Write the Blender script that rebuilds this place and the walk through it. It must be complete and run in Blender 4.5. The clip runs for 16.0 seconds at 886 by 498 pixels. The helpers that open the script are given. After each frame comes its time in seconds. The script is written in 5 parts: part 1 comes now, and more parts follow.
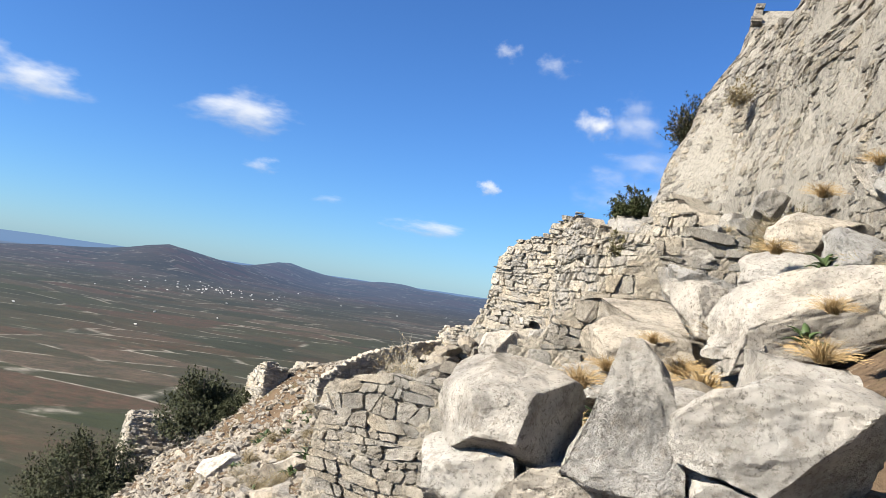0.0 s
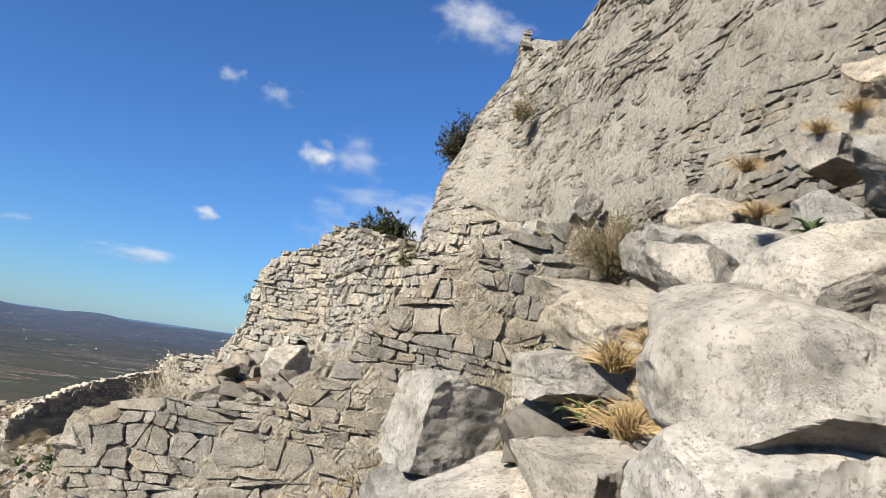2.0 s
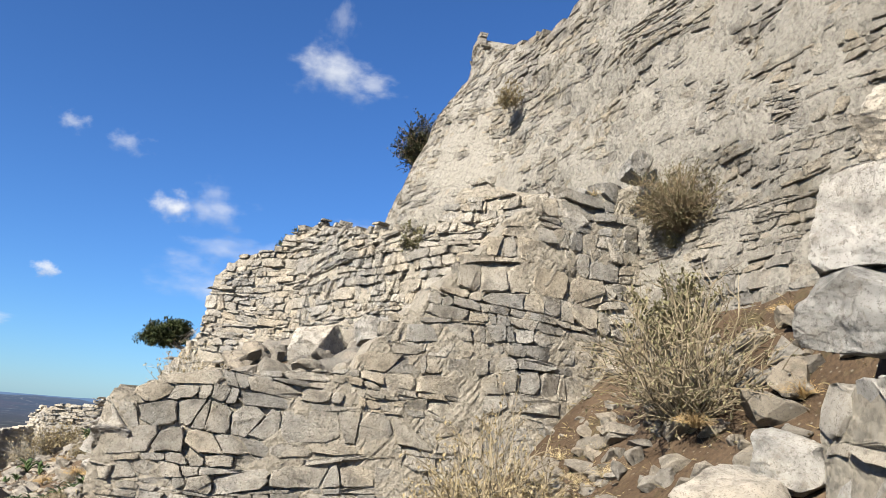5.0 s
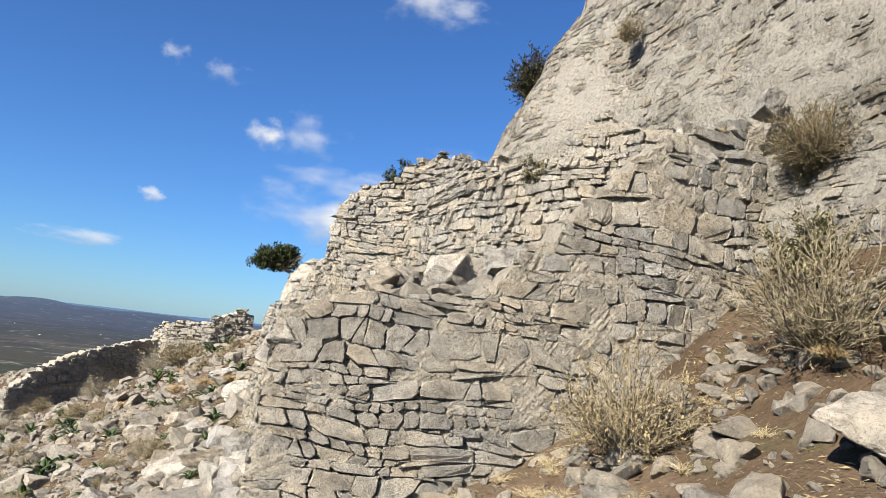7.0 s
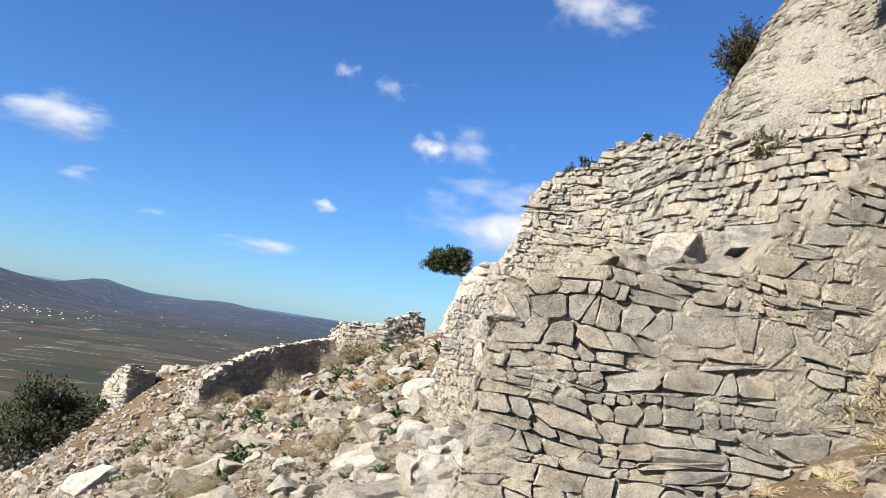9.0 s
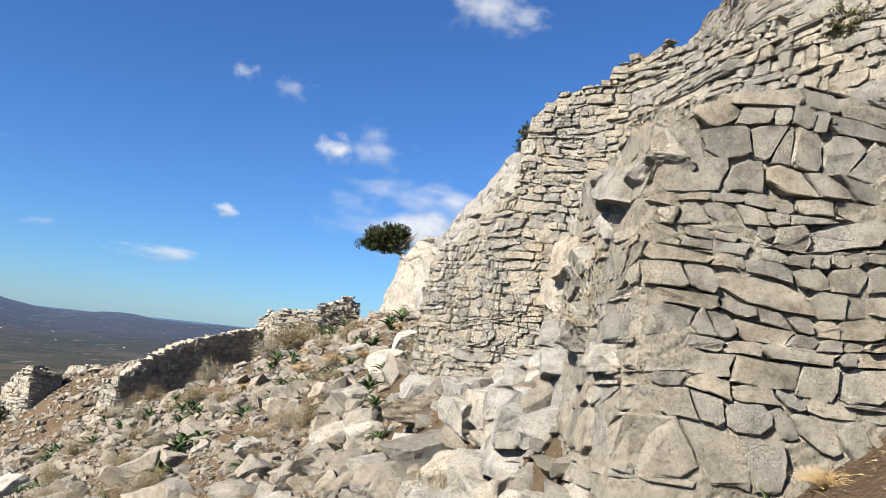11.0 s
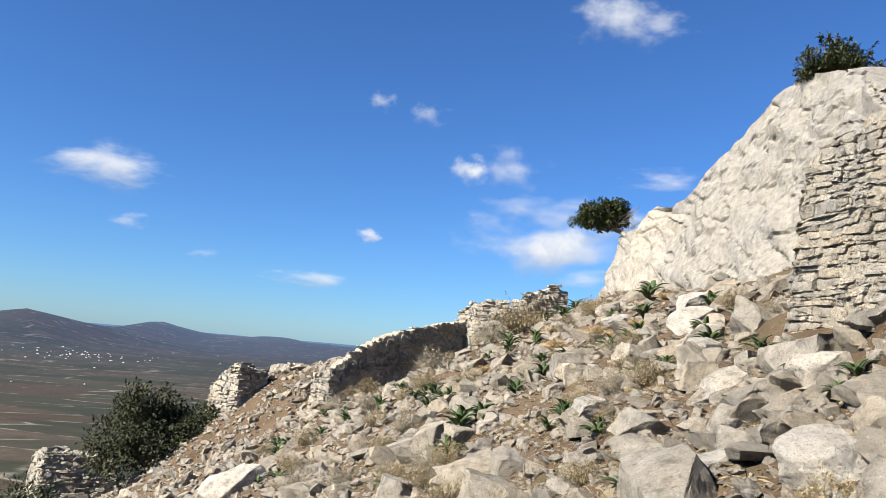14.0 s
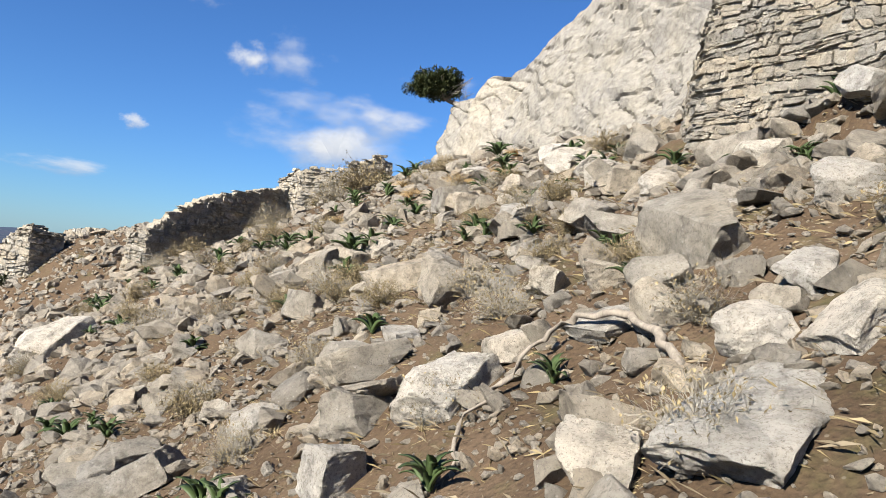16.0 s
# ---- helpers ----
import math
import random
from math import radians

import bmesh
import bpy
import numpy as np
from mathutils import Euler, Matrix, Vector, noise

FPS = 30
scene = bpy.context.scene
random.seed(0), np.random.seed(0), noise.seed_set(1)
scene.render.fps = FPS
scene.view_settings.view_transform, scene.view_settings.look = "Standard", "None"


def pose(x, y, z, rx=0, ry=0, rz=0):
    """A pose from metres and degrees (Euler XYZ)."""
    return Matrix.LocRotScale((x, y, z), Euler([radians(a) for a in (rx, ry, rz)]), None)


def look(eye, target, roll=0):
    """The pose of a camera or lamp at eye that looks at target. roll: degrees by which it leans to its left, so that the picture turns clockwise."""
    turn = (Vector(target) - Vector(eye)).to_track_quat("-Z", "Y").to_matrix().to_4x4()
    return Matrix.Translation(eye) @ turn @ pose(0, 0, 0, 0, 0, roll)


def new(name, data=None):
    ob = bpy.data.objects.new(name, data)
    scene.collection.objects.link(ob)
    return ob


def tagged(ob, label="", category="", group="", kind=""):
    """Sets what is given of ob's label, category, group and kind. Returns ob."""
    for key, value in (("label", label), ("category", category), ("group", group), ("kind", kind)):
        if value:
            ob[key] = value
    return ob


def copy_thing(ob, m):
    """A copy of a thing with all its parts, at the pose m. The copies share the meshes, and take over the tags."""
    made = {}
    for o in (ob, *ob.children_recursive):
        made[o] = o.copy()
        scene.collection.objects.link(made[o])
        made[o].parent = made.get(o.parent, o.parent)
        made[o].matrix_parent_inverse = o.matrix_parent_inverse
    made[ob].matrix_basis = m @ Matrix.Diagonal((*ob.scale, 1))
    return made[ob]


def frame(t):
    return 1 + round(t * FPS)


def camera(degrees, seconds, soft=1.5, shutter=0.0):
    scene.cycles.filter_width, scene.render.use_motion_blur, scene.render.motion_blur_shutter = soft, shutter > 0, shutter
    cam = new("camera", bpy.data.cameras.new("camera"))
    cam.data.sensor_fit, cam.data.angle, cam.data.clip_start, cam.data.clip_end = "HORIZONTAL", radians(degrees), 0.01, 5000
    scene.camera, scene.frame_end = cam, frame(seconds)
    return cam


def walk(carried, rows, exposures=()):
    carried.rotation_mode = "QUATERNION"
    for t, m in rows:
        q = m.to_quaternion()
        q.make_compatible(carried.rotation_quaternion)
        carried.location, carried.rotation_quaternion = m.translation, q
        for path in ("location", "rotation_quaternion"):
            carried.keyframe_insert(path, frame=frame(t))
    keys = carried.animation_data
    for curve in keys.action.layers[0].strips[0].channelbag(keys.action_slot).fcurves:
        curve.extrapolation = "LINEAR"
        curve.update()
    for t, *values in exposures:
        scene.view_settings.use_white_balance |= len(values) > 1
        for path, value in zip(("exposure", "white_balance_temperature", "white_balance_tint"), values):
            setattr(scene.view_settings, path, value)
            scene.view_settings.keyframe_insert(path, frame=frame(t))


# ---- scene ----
cam = camera(60.78, 16.0, 0.5)
PATH = [  # seconds, eye x y z, yaw, pitch, lean
    (0, 1.825, -1.671, 1.037, 7.47, 2.73, 8.12),
    (0.5, 1.639, -1.595, 0.987, -2.74, 1.79, 5.52),
    (1, 1.53, -1.37, 0.9, -9.42, 2.22, 6.87),
    (1.5, 1.413, -1.126, 0.828, -12, 5.03, 7.68),
    (2, 1.254, -0.881, 0.79, -13.1, 7.91, 7.78),
    (2.5, 0.983, -0.675, 0.73, -15.55, 10.05, 6.91),
    (3, 0.797, -0.54, 0.627, -18.2, 9.66, 6.15),
    (3.2, 0.733, -0.509, 0.586, -19.63, 8.83, 5.43),
    (5.3, 0.039, -0.001, 0.07, -23.44, 12.88, 4.65),
    (5.5, -0.053, 0.026, 0.061, -22.81, 12.42, 5.61),
    (6, -0.103, -0.024, 0.05, -22.52, 10.1, 5.71),
    (6.5, -0.151, -0.107, 0.041, -20.27, 8.16, 5.97),
    (7, -0.215, -0.248, 0.04, -16.95, 6.7, 6.47),
    (7.5, -0.28, -0.25, 0.011, -13.48, 5.88, 7.18),
    (8, -0.301, -0.105, -0.068, -9.22, 5.6, 8.38),
    (8.5, -0.327, 0.118, -0.107, -6.29, 5.65, 8.11),
    (9, -0.444, 0.383, -0.182, -4.74, 5.98, 8.28),
    (9.5, -0.628, 0.724, -0.328, -4.57, 7.11, 8.58),
    (10, -0.844, 1.098, -0.523, -6.1, 7.14, 7.97),
    (10.2, -0.912, 1.266, -0.58, -7.26, 6.49, 7.1),
    (12.3, -1.632, 2.24, -1.254, -15.57, 9.73, 7.03),
    (12.5, -1.766, 2.305, -1.282, -14.51, 10.35, 6.52),
    (13, -2.128, 2.498, -1.356, -9.69, 10.21, 5.75),
    (13.5, -2.498, 3.31, -1.657, -4.2, 10.11, 5.78),
    (14, -2.804, 4.058, -1.849, -1.11, 7.33, 4.81),
    (14.5, -3.112, 4.285, -2.162, -1.18, 3.89, 5.57),
    (15, -3.399, 4.196, -2.455, -4.2, 0.39, 7.33),
    (15.5, -3.773, 4.23, -2.619, -10.52, -0.23, 5.65),
    (16, -4.027, 4.541, -2.802, -18.44, 1.16, 5.57),
]


def eye_pose(x, y, z, yaw, pitch, lean):
    a, p = radians(yaw), radians(pitch)
    ahead = Vector((-math.sin(a) * math.cos(p), math.cos(a) * math.cos(p), math.sin(p)))
    eye = Vector((x, y, z))
    return look(eye, eye + ahead, lean)


walk(cam, [(t, eye_pose(*r)) for t, *r in PATH],
     [(0, 1.66), (0.5, 1.5), (1, 1.44), (2.5, 1.43), (5.5, 1.58), (7, 1.48), (9, 1.64), (10, 1.6), (12.5, 1.35), (13.5, 1.5), (14.5, 1.54), (16, 1.44)])

# ---- sky and sun ----
SUN_AZ, SUN_EL = -121.0, 36.0   # degrees from +y towards +x, and above the horizon
world = bpy.data.worlds.new("world")
scene.world = world
world.use_nodes = True
wn, wl = world.node_tree.nodes, world.node_tree.links
bg = wn["Background"]
sky = wn.new("ShaderNodeTexSky")
sky.sky_type, sky.sun_disc = "NISHITA", False
sky.sun_elevation, sky.sun_rotation = radians(SUN_EL), radians(SUN_AZ)
sky.altitude, sky.air_density, sky.dust_density, sky.ozone_density = 300, 1.0, 0.15, 6.0
deep = wn.new("ShaderNodeMix")   # the clear, deep blue of winter air
deep.data_type, deep.blend_type = "RGBA", "MULTIPLY"
deep.inputs["Factor"].default_value, deep.inputs["B"].default_value = 1.0, (0.455, 0.69, 0.965, 1)
wl.new(sky.outputs[0], deep.inputs["A"])
wl.new(deep.outputs["Result"], bg.inputs[0])
bg.inputs[1].default_value = 0.053
sun = new("sun", bpy.data.lights.new("sun", "SUN"))
sun.data.energy, sun.data.angle, sun.data.color = 5.3, radians(0.5), (1, 0.93, 0.82)
SUN_DIR = Vector((math.sin(radians(SUN_AZ)) * math.cos(radians(SUN_EL)),
                  math.cos(radians(SUN_AZ)) * math.cos(radians(SUN_EL)), math.sin(radians(SUN_EL))))
sun.matrix_world = look((0, 0, 60), Vector((0, 0, 60)) - SUN_DIR)


# ---- materials ----
class Mat:
    """A small helper to write node materials."""

    def __init__(self, name, rough=0.9):
        self.m = bpy.data.materials.new(name)
        self.m.use_nodes = True
        self.n, self.l = self.m.node_tree.nodes, self.m.node_tree.links
        self.p = self.n["Principled BSDF"]
        self.p.inputs["Roughness"].default_value = rough
        self.p.inputs["Specular IOR Level"].default_value = 0.2
        self.co = self.n.new("ShaderNodeTexCoord").outputs["Object"]
        self.pos = self.n.new("ShaderNodeNewGeometry").outputs["Position"]

    def noise(self, scale, detail=4, rough=0.6, co=None, stretch=None):
        co = co or self.pos
        if stretch:
            mp = self.n.new("ShaderNodeMapping")
            mp.inputs["Scale"].default_value = stretch
            self.l.new(co, mp.inputs[0])
            co = mp.outputs[0]
        t = self.n.new("ShaderNodeTexNoise")
        t.inputs["Scale"].default_value, t.inputs["Detail"].default_value, t.inputs["Roughness"].default_value = scale, detail, rough
        self.l.new(co, t.inputs["Vector"])
        return t.outputs["Fac"]

    def voronoi(self, scale, feature="F1", out="Distance", co=None, stretch=None):
        co = co or self.pos
        if stretch:
            mp = self.n.new("ShaderNodeMapping")
            mp.inputs["Scale"].default_value = stretch
            self.l.new(co, mp.inputs[0])
            co = mp.outputs[0]
        t = self.n.new("ShaderNodeTexVoronoi")
        t.feature = feature
        t.inputs["Scale"].default_value = scale
        self.l.new(co, t.inputs["Vector"])
        return t.outputs[out]

    def ramp(self, fac, stops):
        r = self.n.new("ShaderNodeValToRGB")
        e = r.color_ramp.elements
        while len(e) < len(stops):
            e.new(0.5)
        for el, (p, c) in zip(e, stops):
            el.position, el.color = p, (*(c if isinstance(c, tuple) else (c, c, c)), 1)
        self.l.new(fac, r.inputs[0])
        return r.outputs[0]

    def mix(self, fac, a, b, mode="MIX"):
        x = self.n.new("ShaderNodeMix")
        x.data_type, x.blend_type = "RGBA", mode
        for sock, v in ((x.inputs["Factor"], fac), (x.inputs["A"], a), (x.inputs["B"], b)):
            if isinstance(v, (int, float)):
                sock.default_value = v
            elif isinstance(v, tuple):
                sock.default_value = (*v, 1)
            else:
                self.l.new(v, sock)
        return x.outputs["Result"]

    def math(self, op, a, b=0.0):
        x = self.n.new("ShaderNodeMath")
        x.operation = op
        for sock, v in zip(x.inputs, (a, b)):
            if isinstance(v, (int, float)):
                sock.default_value = v
            else:
                self.l.new(v, sock)
        return x.outputs[0]

    def random(self):
        return self.n.new("ShaderNodeObjectInfo").outputs["Random"]

    def island(self):
        return self.n.new("ShaderNodeNewGeometry").outputs["Random Per Island"]

    def bump(self, h, strength, dist, chain=None):
        b = self.n.new("ShaderNodeBump")
        b.inputs["Strength"].default_value, b.inputs["Distance"].default_value = strength, dist
        self.l.new(h, b.inputs["Height"])
        if chain is not None:
            self.l.new(chain, b.inputs["Normal"])
        return b.outputs[0]

    def done(self, color, normal=None):
        if isinstance(color, tuple):
            self.p.inputs["Base Color"].default_value = (*color, 1)
        else:
            self.l.new(color, self.p.inputs["Base Color"])
        if normal is not None:
            self.l.new(normal, self.p.inputs["Normal"])
        return self.m


def limestone(name, grey, warm, pick="random", vary=0.35, pits=1.0):
    m = Mat(name, 0.88)
    warped = m.mix(0.06, m.pos, m.n.new("ShaderNodeTexNoise").outputs["Color"], "ADD")
    r = m.random() if pick == "random" else m.island()
    base = m.mix(m.ramp(m.noise(1.7, 5), [(0.35, 0.0), (0.65, 1.0)]), grey, warm)
    tint = m.ramp(r, [(0.0, (0.74, 0.73, 0.71)), (0.3, (0.9, 0.89, 0.87)), (0.62, (1.0, 0.97, 0.92)), (0.85, (1.06, 0.98, 0.86)), (1.0, (1.12, 1.11, 1.08))])
    base = m.mix(1.0, base, tint, "MULTIPLY")
    mott = m.ramp(m.noise(9, 8, 0.7), [(0.34, 0.5), (0.48, 1.0), (0.66, 1.28)])
    base = m.mix(0.9, base, mott, "MULTIPLY")
    dark = m.ramp(m.noise(30, 6, 0.75), [(0.36, 1.0), (0.47, 0.0)])
    base = m.mix(m.math("MULTIPLY", dark, 0.55), base, (0.24, 0.205, 0.16))
    pit = m.ramp(m.noise(95, 5, 0.8), [(0.38, 1.0), (0.46, 0.0)])
    base = m.mix(m.math("MULTIPLY", pit, 0.7), base, (0.14, 0.125, 0.105))
    lich = m.ramp(m.noise(5.5, 5, 0.7, co=m.co), [(0.68, 0.0), (0.76, 1.0)])
    base = m.mix(m.math("MULTIPLY", lich, 0.35), base, (0.5, 0.33, 0.12))
    patch = m.ramp(m.noise(6.5, 7, 0.72, co=warped), [(0.44, 0.0), (0.52, 1.0)])
    base = m.mix(m.math("MULTIPLY", patch, 0.26), base, m.mix(1.0, base, (0.56, 0.57, 0.58), "MULTIPLY"))
    pale = m.ramp(m.voronoi(22), [(0.05, 1.0), (0.16, 0.0)])
    base = m.mix(m.math("MULTIPLY", pale, 0.25), base, (0.72, 0.7, 0.66))
    warp = m.mix(0.12, m.pos, m.n.new("ShaderNodeTexNoise").outputs["Color"], "ADD")
    crack = m.ramp(m.voronoi(7.5, "DISTANCE_TO_EDGE", "Distance", co=warp), [(0.0, 1.0), (0.035, 0.0)])
    crack = m.math("MULTIPLY", crack, m.ramp(m.noise(3.1, 4), [(0.5, 0.0), (0.6, 1.0)]))
    base = m.mix(m.math("MULTIPLY", crack, 0.4), base, (0.13, 0.115, 0.1))
    nb = m.bump(m.noise(11, 9, 0.8), 1.0 * pits, 0.085)
    nb = m.bump(m.noise(48, 7, 0.8), 1.0 * pits, 0.03, nb)
    nb = m.bump(m.math("SUBTRACT", 1.0, crack), 0.3, 0.012, nb)
    return m.done(base, nb)


STONE = limestone("wall limestone", (0.395, 0.384, 0.358), (0.454, 0.413, 0.344))
STONE_SMALL = limestone("joined limestone", (0.395, 0.384, 0.358), (0.454, 0.413, 0.344), "island")
TOWER_STONE = limestone("tower limestone", (0.283, 0.271, 0.25), (0.318, 0.291, 0.241), "random", pits=0.9)
TOWER_SMALL = limestone("tower small limestone", (0.283, 0.271, 0.25), (0.318, 0.291, 0.241), "island", pits=0.9)
BOULDER = limestone("boulder limestone", (0.476, 0.468, 0.447), (0.505, 0.468, 0.41), pits=0.8)
SCREE = limestone("scree limestone", (0.259, 0.245, 0.22), (0.291, 0.259, 0.211), "island", pits=0.7)
ROCK = limestone("loose limestone", (0.352, 0.334, 0.304), (0.395, 0.355, 0.292), pits=0.8)
CRAG = limestone("crag limestone", (0.271, 0.263, 0.249), (0.297, 0.282, 0.247), pits=0.6)


def mortar_material(name, a, b):
    m = Mat(name, 0.95)
    c = m.mix(m.noise(2.3, 6), a, b)
    c = m.mix(0.8, c, m.ramp(m.noise(24, 8, 0.75), [(0.3, 0.4), (0.5, 1.0), (0.75, 1.25)]), "MULTIPLY")
    nb = m.bump(m.noise(13, 9, 0.8), 1.0, 0.06)
    nb = m.bump(m.voronoi(38), 0.8, 0.015, nb)
    return m.done(c, nb)


MORTAR = mortar_material("old lime mortar", (0.366, 0.334, 0.271), (0.279, 0.245, 0.194))
PLASTER = mortar_material("weathered lime render", (0.306, 0.283, 0.235), (0.271, 0.253, 0.218))


def ground_material():
    m = Mat("hillside and valley", 0.97)
    # near soil
    soil = m.mix(m.ramp(m.noise(0.9, 6), [(0.35, 0.0), (0.65, 1.0)]), (0.0548, 0.0358, 0.0208), (0.104, 0.0722, 0.0462))
    soil = m.mix(m.ramp(m.noise(1.6, 5, 0.7), [(0.55, 0.0), (0.72, 0.8)]), soil, (0.0635, 0.0664, 0.026))
    straw = m.ramp(m.noise(7, 6, 0.7, stretch=(1, 3, 1)), [(0.55, 0.0), (0.7, 0.5)])
    soil = m.mix(straw, soil, (0.15, 0.115, 0.0664))
    soil = m.mix(0.8, soil, m.ramp(m.noise(38, 8, 0.75), [(0.3, 0.5), (0.5, 1.0), (0.75, 1.35)]), "MULTIPLY")
    grit = m.ramp(m.voronoi(26), [(0.13, 1.0), (0.2, 0.0)])
    soil = m.mix(m.math("MULTIPLY", grit, 0.5), soil, (0.196, 0.173, 0.135))
    # fields of the valley
    fields = m.voronoi(0.017, "F1", "Color", stretch=(0.4, 1.0, 0.0))
    sep = m.n.new("ShaderNodeSeparateColor")
    m.l.new(fields, sep.inputs[0])
    col = m.ramp(sep.outputs[0], [(0.0, (0.0273, 0.0316, 0.0142)), (0.3, (0.0464, 0.0437, 0.023)), (0.5, (0.0707, 0.0573, 0.0355)), (0.72, (0.0328, 0.0426, 0.0164)), (0.9, (0.0819, 0.0491, 0.03)), (1.0, (0.104, 0.0791, 0.0546))])
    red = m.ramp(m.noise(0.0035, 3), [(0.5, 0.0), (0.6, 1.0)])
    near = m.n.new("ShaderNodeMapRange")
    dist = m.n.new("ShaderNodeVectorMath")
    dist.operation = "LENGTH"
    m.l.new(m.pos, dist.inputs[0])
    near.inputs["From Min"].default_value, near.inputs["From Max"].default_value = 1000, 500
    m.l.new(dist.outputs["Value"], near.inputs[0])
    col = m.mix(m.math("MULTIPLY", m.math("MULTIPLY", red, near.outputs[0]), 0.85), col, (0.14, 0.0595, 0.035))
    scrub = m.ramp(m.noise(0.03, 8, 0.75), [(0.52, 0.0), (0.62, 1.0)])
    col = m.mix(m.math("MULTIPLY", scrub, 0.8), col, (0.035, 0.0385, 0.021))
    col = m.mix(0.75, col, m.ramp(m.noise(0.09, 8, 0.75, stretch=(0.4, 1, 1)), [(0.3, 0.12), (0.7, 0.68)]), "MULTIPLY")
    walls = m.ramp(m.voronoi(0.017, "DISTANCE_TO_EDGE", "Distance", stretch=(0.4, 1.0, 0.0)), [(0.0, 1.0), (0.035, 0.0)])
    walls = m.math("MULTIPLY", walls, m.ramp(m.noise(0.02, 4), [(0.48, 0.0), (0.56, 1.0)]))
    col = m.mix(m.math("MULTIPLY", walls, 0.6), col, (0.294, 0.266, 0.224))
    trees = m.ramp(m.noise(0.16, 5, 0.8, stretch=(0.6, 1, 1)), [(0.47, 0.0), (0.55, 1.0)])
    col = m.mix(m.math("MULTIPLY", trees, 0.45), col, (0.018, 0.024, 0.012))
    sea = m.n.new("ShaderNodeMapRange")
    sea.inputs["From Min"].default_value, sea.inputs["From Max"].default_value = 3900, 3960
    m.l.new(dist.outputs["Value"], sea.inputs[0])
    far = m.n.new("ShaderNodeMapRange")
    far.inputs["From Min"].default_value, far.inputs["From Max"].default_value = 30, 90
    m.l.new(dist.outputs["Value"], far.inputs[0])
    col = m.mix(sea.outputs[0], col, (0.021, 0.063, 0.14))
    col = m.mix(far.outputs[0], soil, col)
    nb = m.bump(m.noise(18, 8, 0.75), 0.8, 0.03)
    nb = m.bump(m.voronoi(40), 0.6, 0.012, nb)
    m.done(col, nb)
    # scattered light over the far land, painted as blue glow growing with distance
    painted_haze = m.n.new("ShaderNodeMapRange")
    painted_haze.inputs["From Min"].default_value, painted_haze.inputs["From Max"].default_value = 300, 4300
    painted_haze.inputs["To Max"].default_value = 0.86
    m.l.new(dist.outputs["Value"], painted_haze.inputs[0])
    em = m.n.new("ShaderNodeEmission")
    m.l.new(m.ramp(painted_haze.outputs[0], [(0.0, (0.05, 0.065, 0.11)), (0.5, (0.065, 0.1, 0.2)), (0.66, (0.095, 0.145, 0.265)), (0.8, (0.16, 0.25, 0.40))]), em.inputs[0])
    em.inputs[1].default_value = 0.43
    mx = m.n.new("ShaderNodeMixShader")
    m.l.new(m.math("POWER", painted_haze.outputs[0], 1.15), mx.inputs[0])
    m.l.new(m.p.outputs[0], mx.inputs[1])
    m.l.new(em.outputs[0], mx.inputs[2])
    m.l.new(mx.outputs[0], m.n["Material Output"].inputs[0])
    return m.m


GROUND = ground_material()


def leafy(name, a, b, rough=0.7):
    m = Mat(name, rough)
    c = m.mix(m.island(), a, b)
    c = m.mix(0.6, c, m.ramp(m.noise(11, 3), [(0.3, 0.6), (0.7, 1.3)]), "MULTIPLY")
    return m.done(c)


TWIG = leafy("dry twigs", (0.111, 0.0867, 0.053), (0.212, 0.178, 0.122), 0.9)
GREY_TWIG = leafy("grey dry twigs", (0.216, 0.197, 0.164), (0.302, 0.276, 0.223), 0.9)
SAGE_LEAF = leafy("sage leaves", (0.112, 0.105, 0.0525), (0.184, 0.164, 0.0918))
DRY_LEAF = leafy("dry leaves", (0.197, 0.151, 0.0722), (0.262, 0.216, 0.125))
FERN = leafy("dead fern", (0.25, 0.165, 0.07), (0.38, 0.28, 0.145), 0.9)
DARK_TWIG = leafy("dark dry twigs", (0.10, 0.075, 0.045), (0.2, 0.15, 0.09), 0.9)
STRAW = leafy("dry grass", (0.328, 0.262, 0.144), (0.394, 0.328, 0.21), 0.85)
SQUILL = leafy("squill leaves", (0.03, 0.05, 0.018), (0.055, 0.08, 0.03), 0.5)
JUNIPER = leafy("juniper leaves", (0.0252, 0.036, 0.013), (0.0612, 0.0684, 0.0252), 0.7)
DARK_LEAF = leafy("dark shrub leaves", (0.0216, 0.0274, 0.013), (0.0504, 0.054, 0.0252), 0.7)
BARK = leafy("grey bark", (0.157, 0.131, 0.105), (0.223, 0.197, 0.164), 0.9)


def deadwood_material():
    m = Mat("bleached deadwood", 0.85)
    c = m.mix(m.noise(6, 6, 0.7, co=m.co), (0.17, 0.145, 0.115), (0.27, 0.24, 0.2))
    g = m.noise(30, 5, 0.7, co=m.co, stretch=(1, 1, 0.15))
    c = m.mix(0.7, c, m.ramp(g, [(0.35, 0.5), (0.6, 1.15)]), "MULTIPLY")
    return m.done(c, m.bump(g, 0.8, 0.01))


DEADWOOD = deadwood_material()


def plain_paint(name, c, rough=0.8):
    m = Mat(name, rough)
    col = m.mix(0.35, c, m.ramp(m.noise(0.4, 5), [(0.3, 0.75), (0.7, 1.1)]), "MULTIPLY")
    return m.done(col)


WHITEWASH, WINDOW_DARK = plain_paint("whitewash", (0.5, 0.49, 0.47)), plain_paint("dark opening", (0.06, 0.06, 0.07))


# ---- helpers for meshes ----
def mesh_of(name, verts, faces, mat, smooth=False):
    me = bpy.data.meshes.new(name)
    me.from_pydata([tuple(map(float, v)) for v in verts], [], faces)
    me.materials.append(mat)
    if smooth:
        me.polygons.foreach_set("use_smooth", [True] * len(me.polygons))
    me.update()
    return me


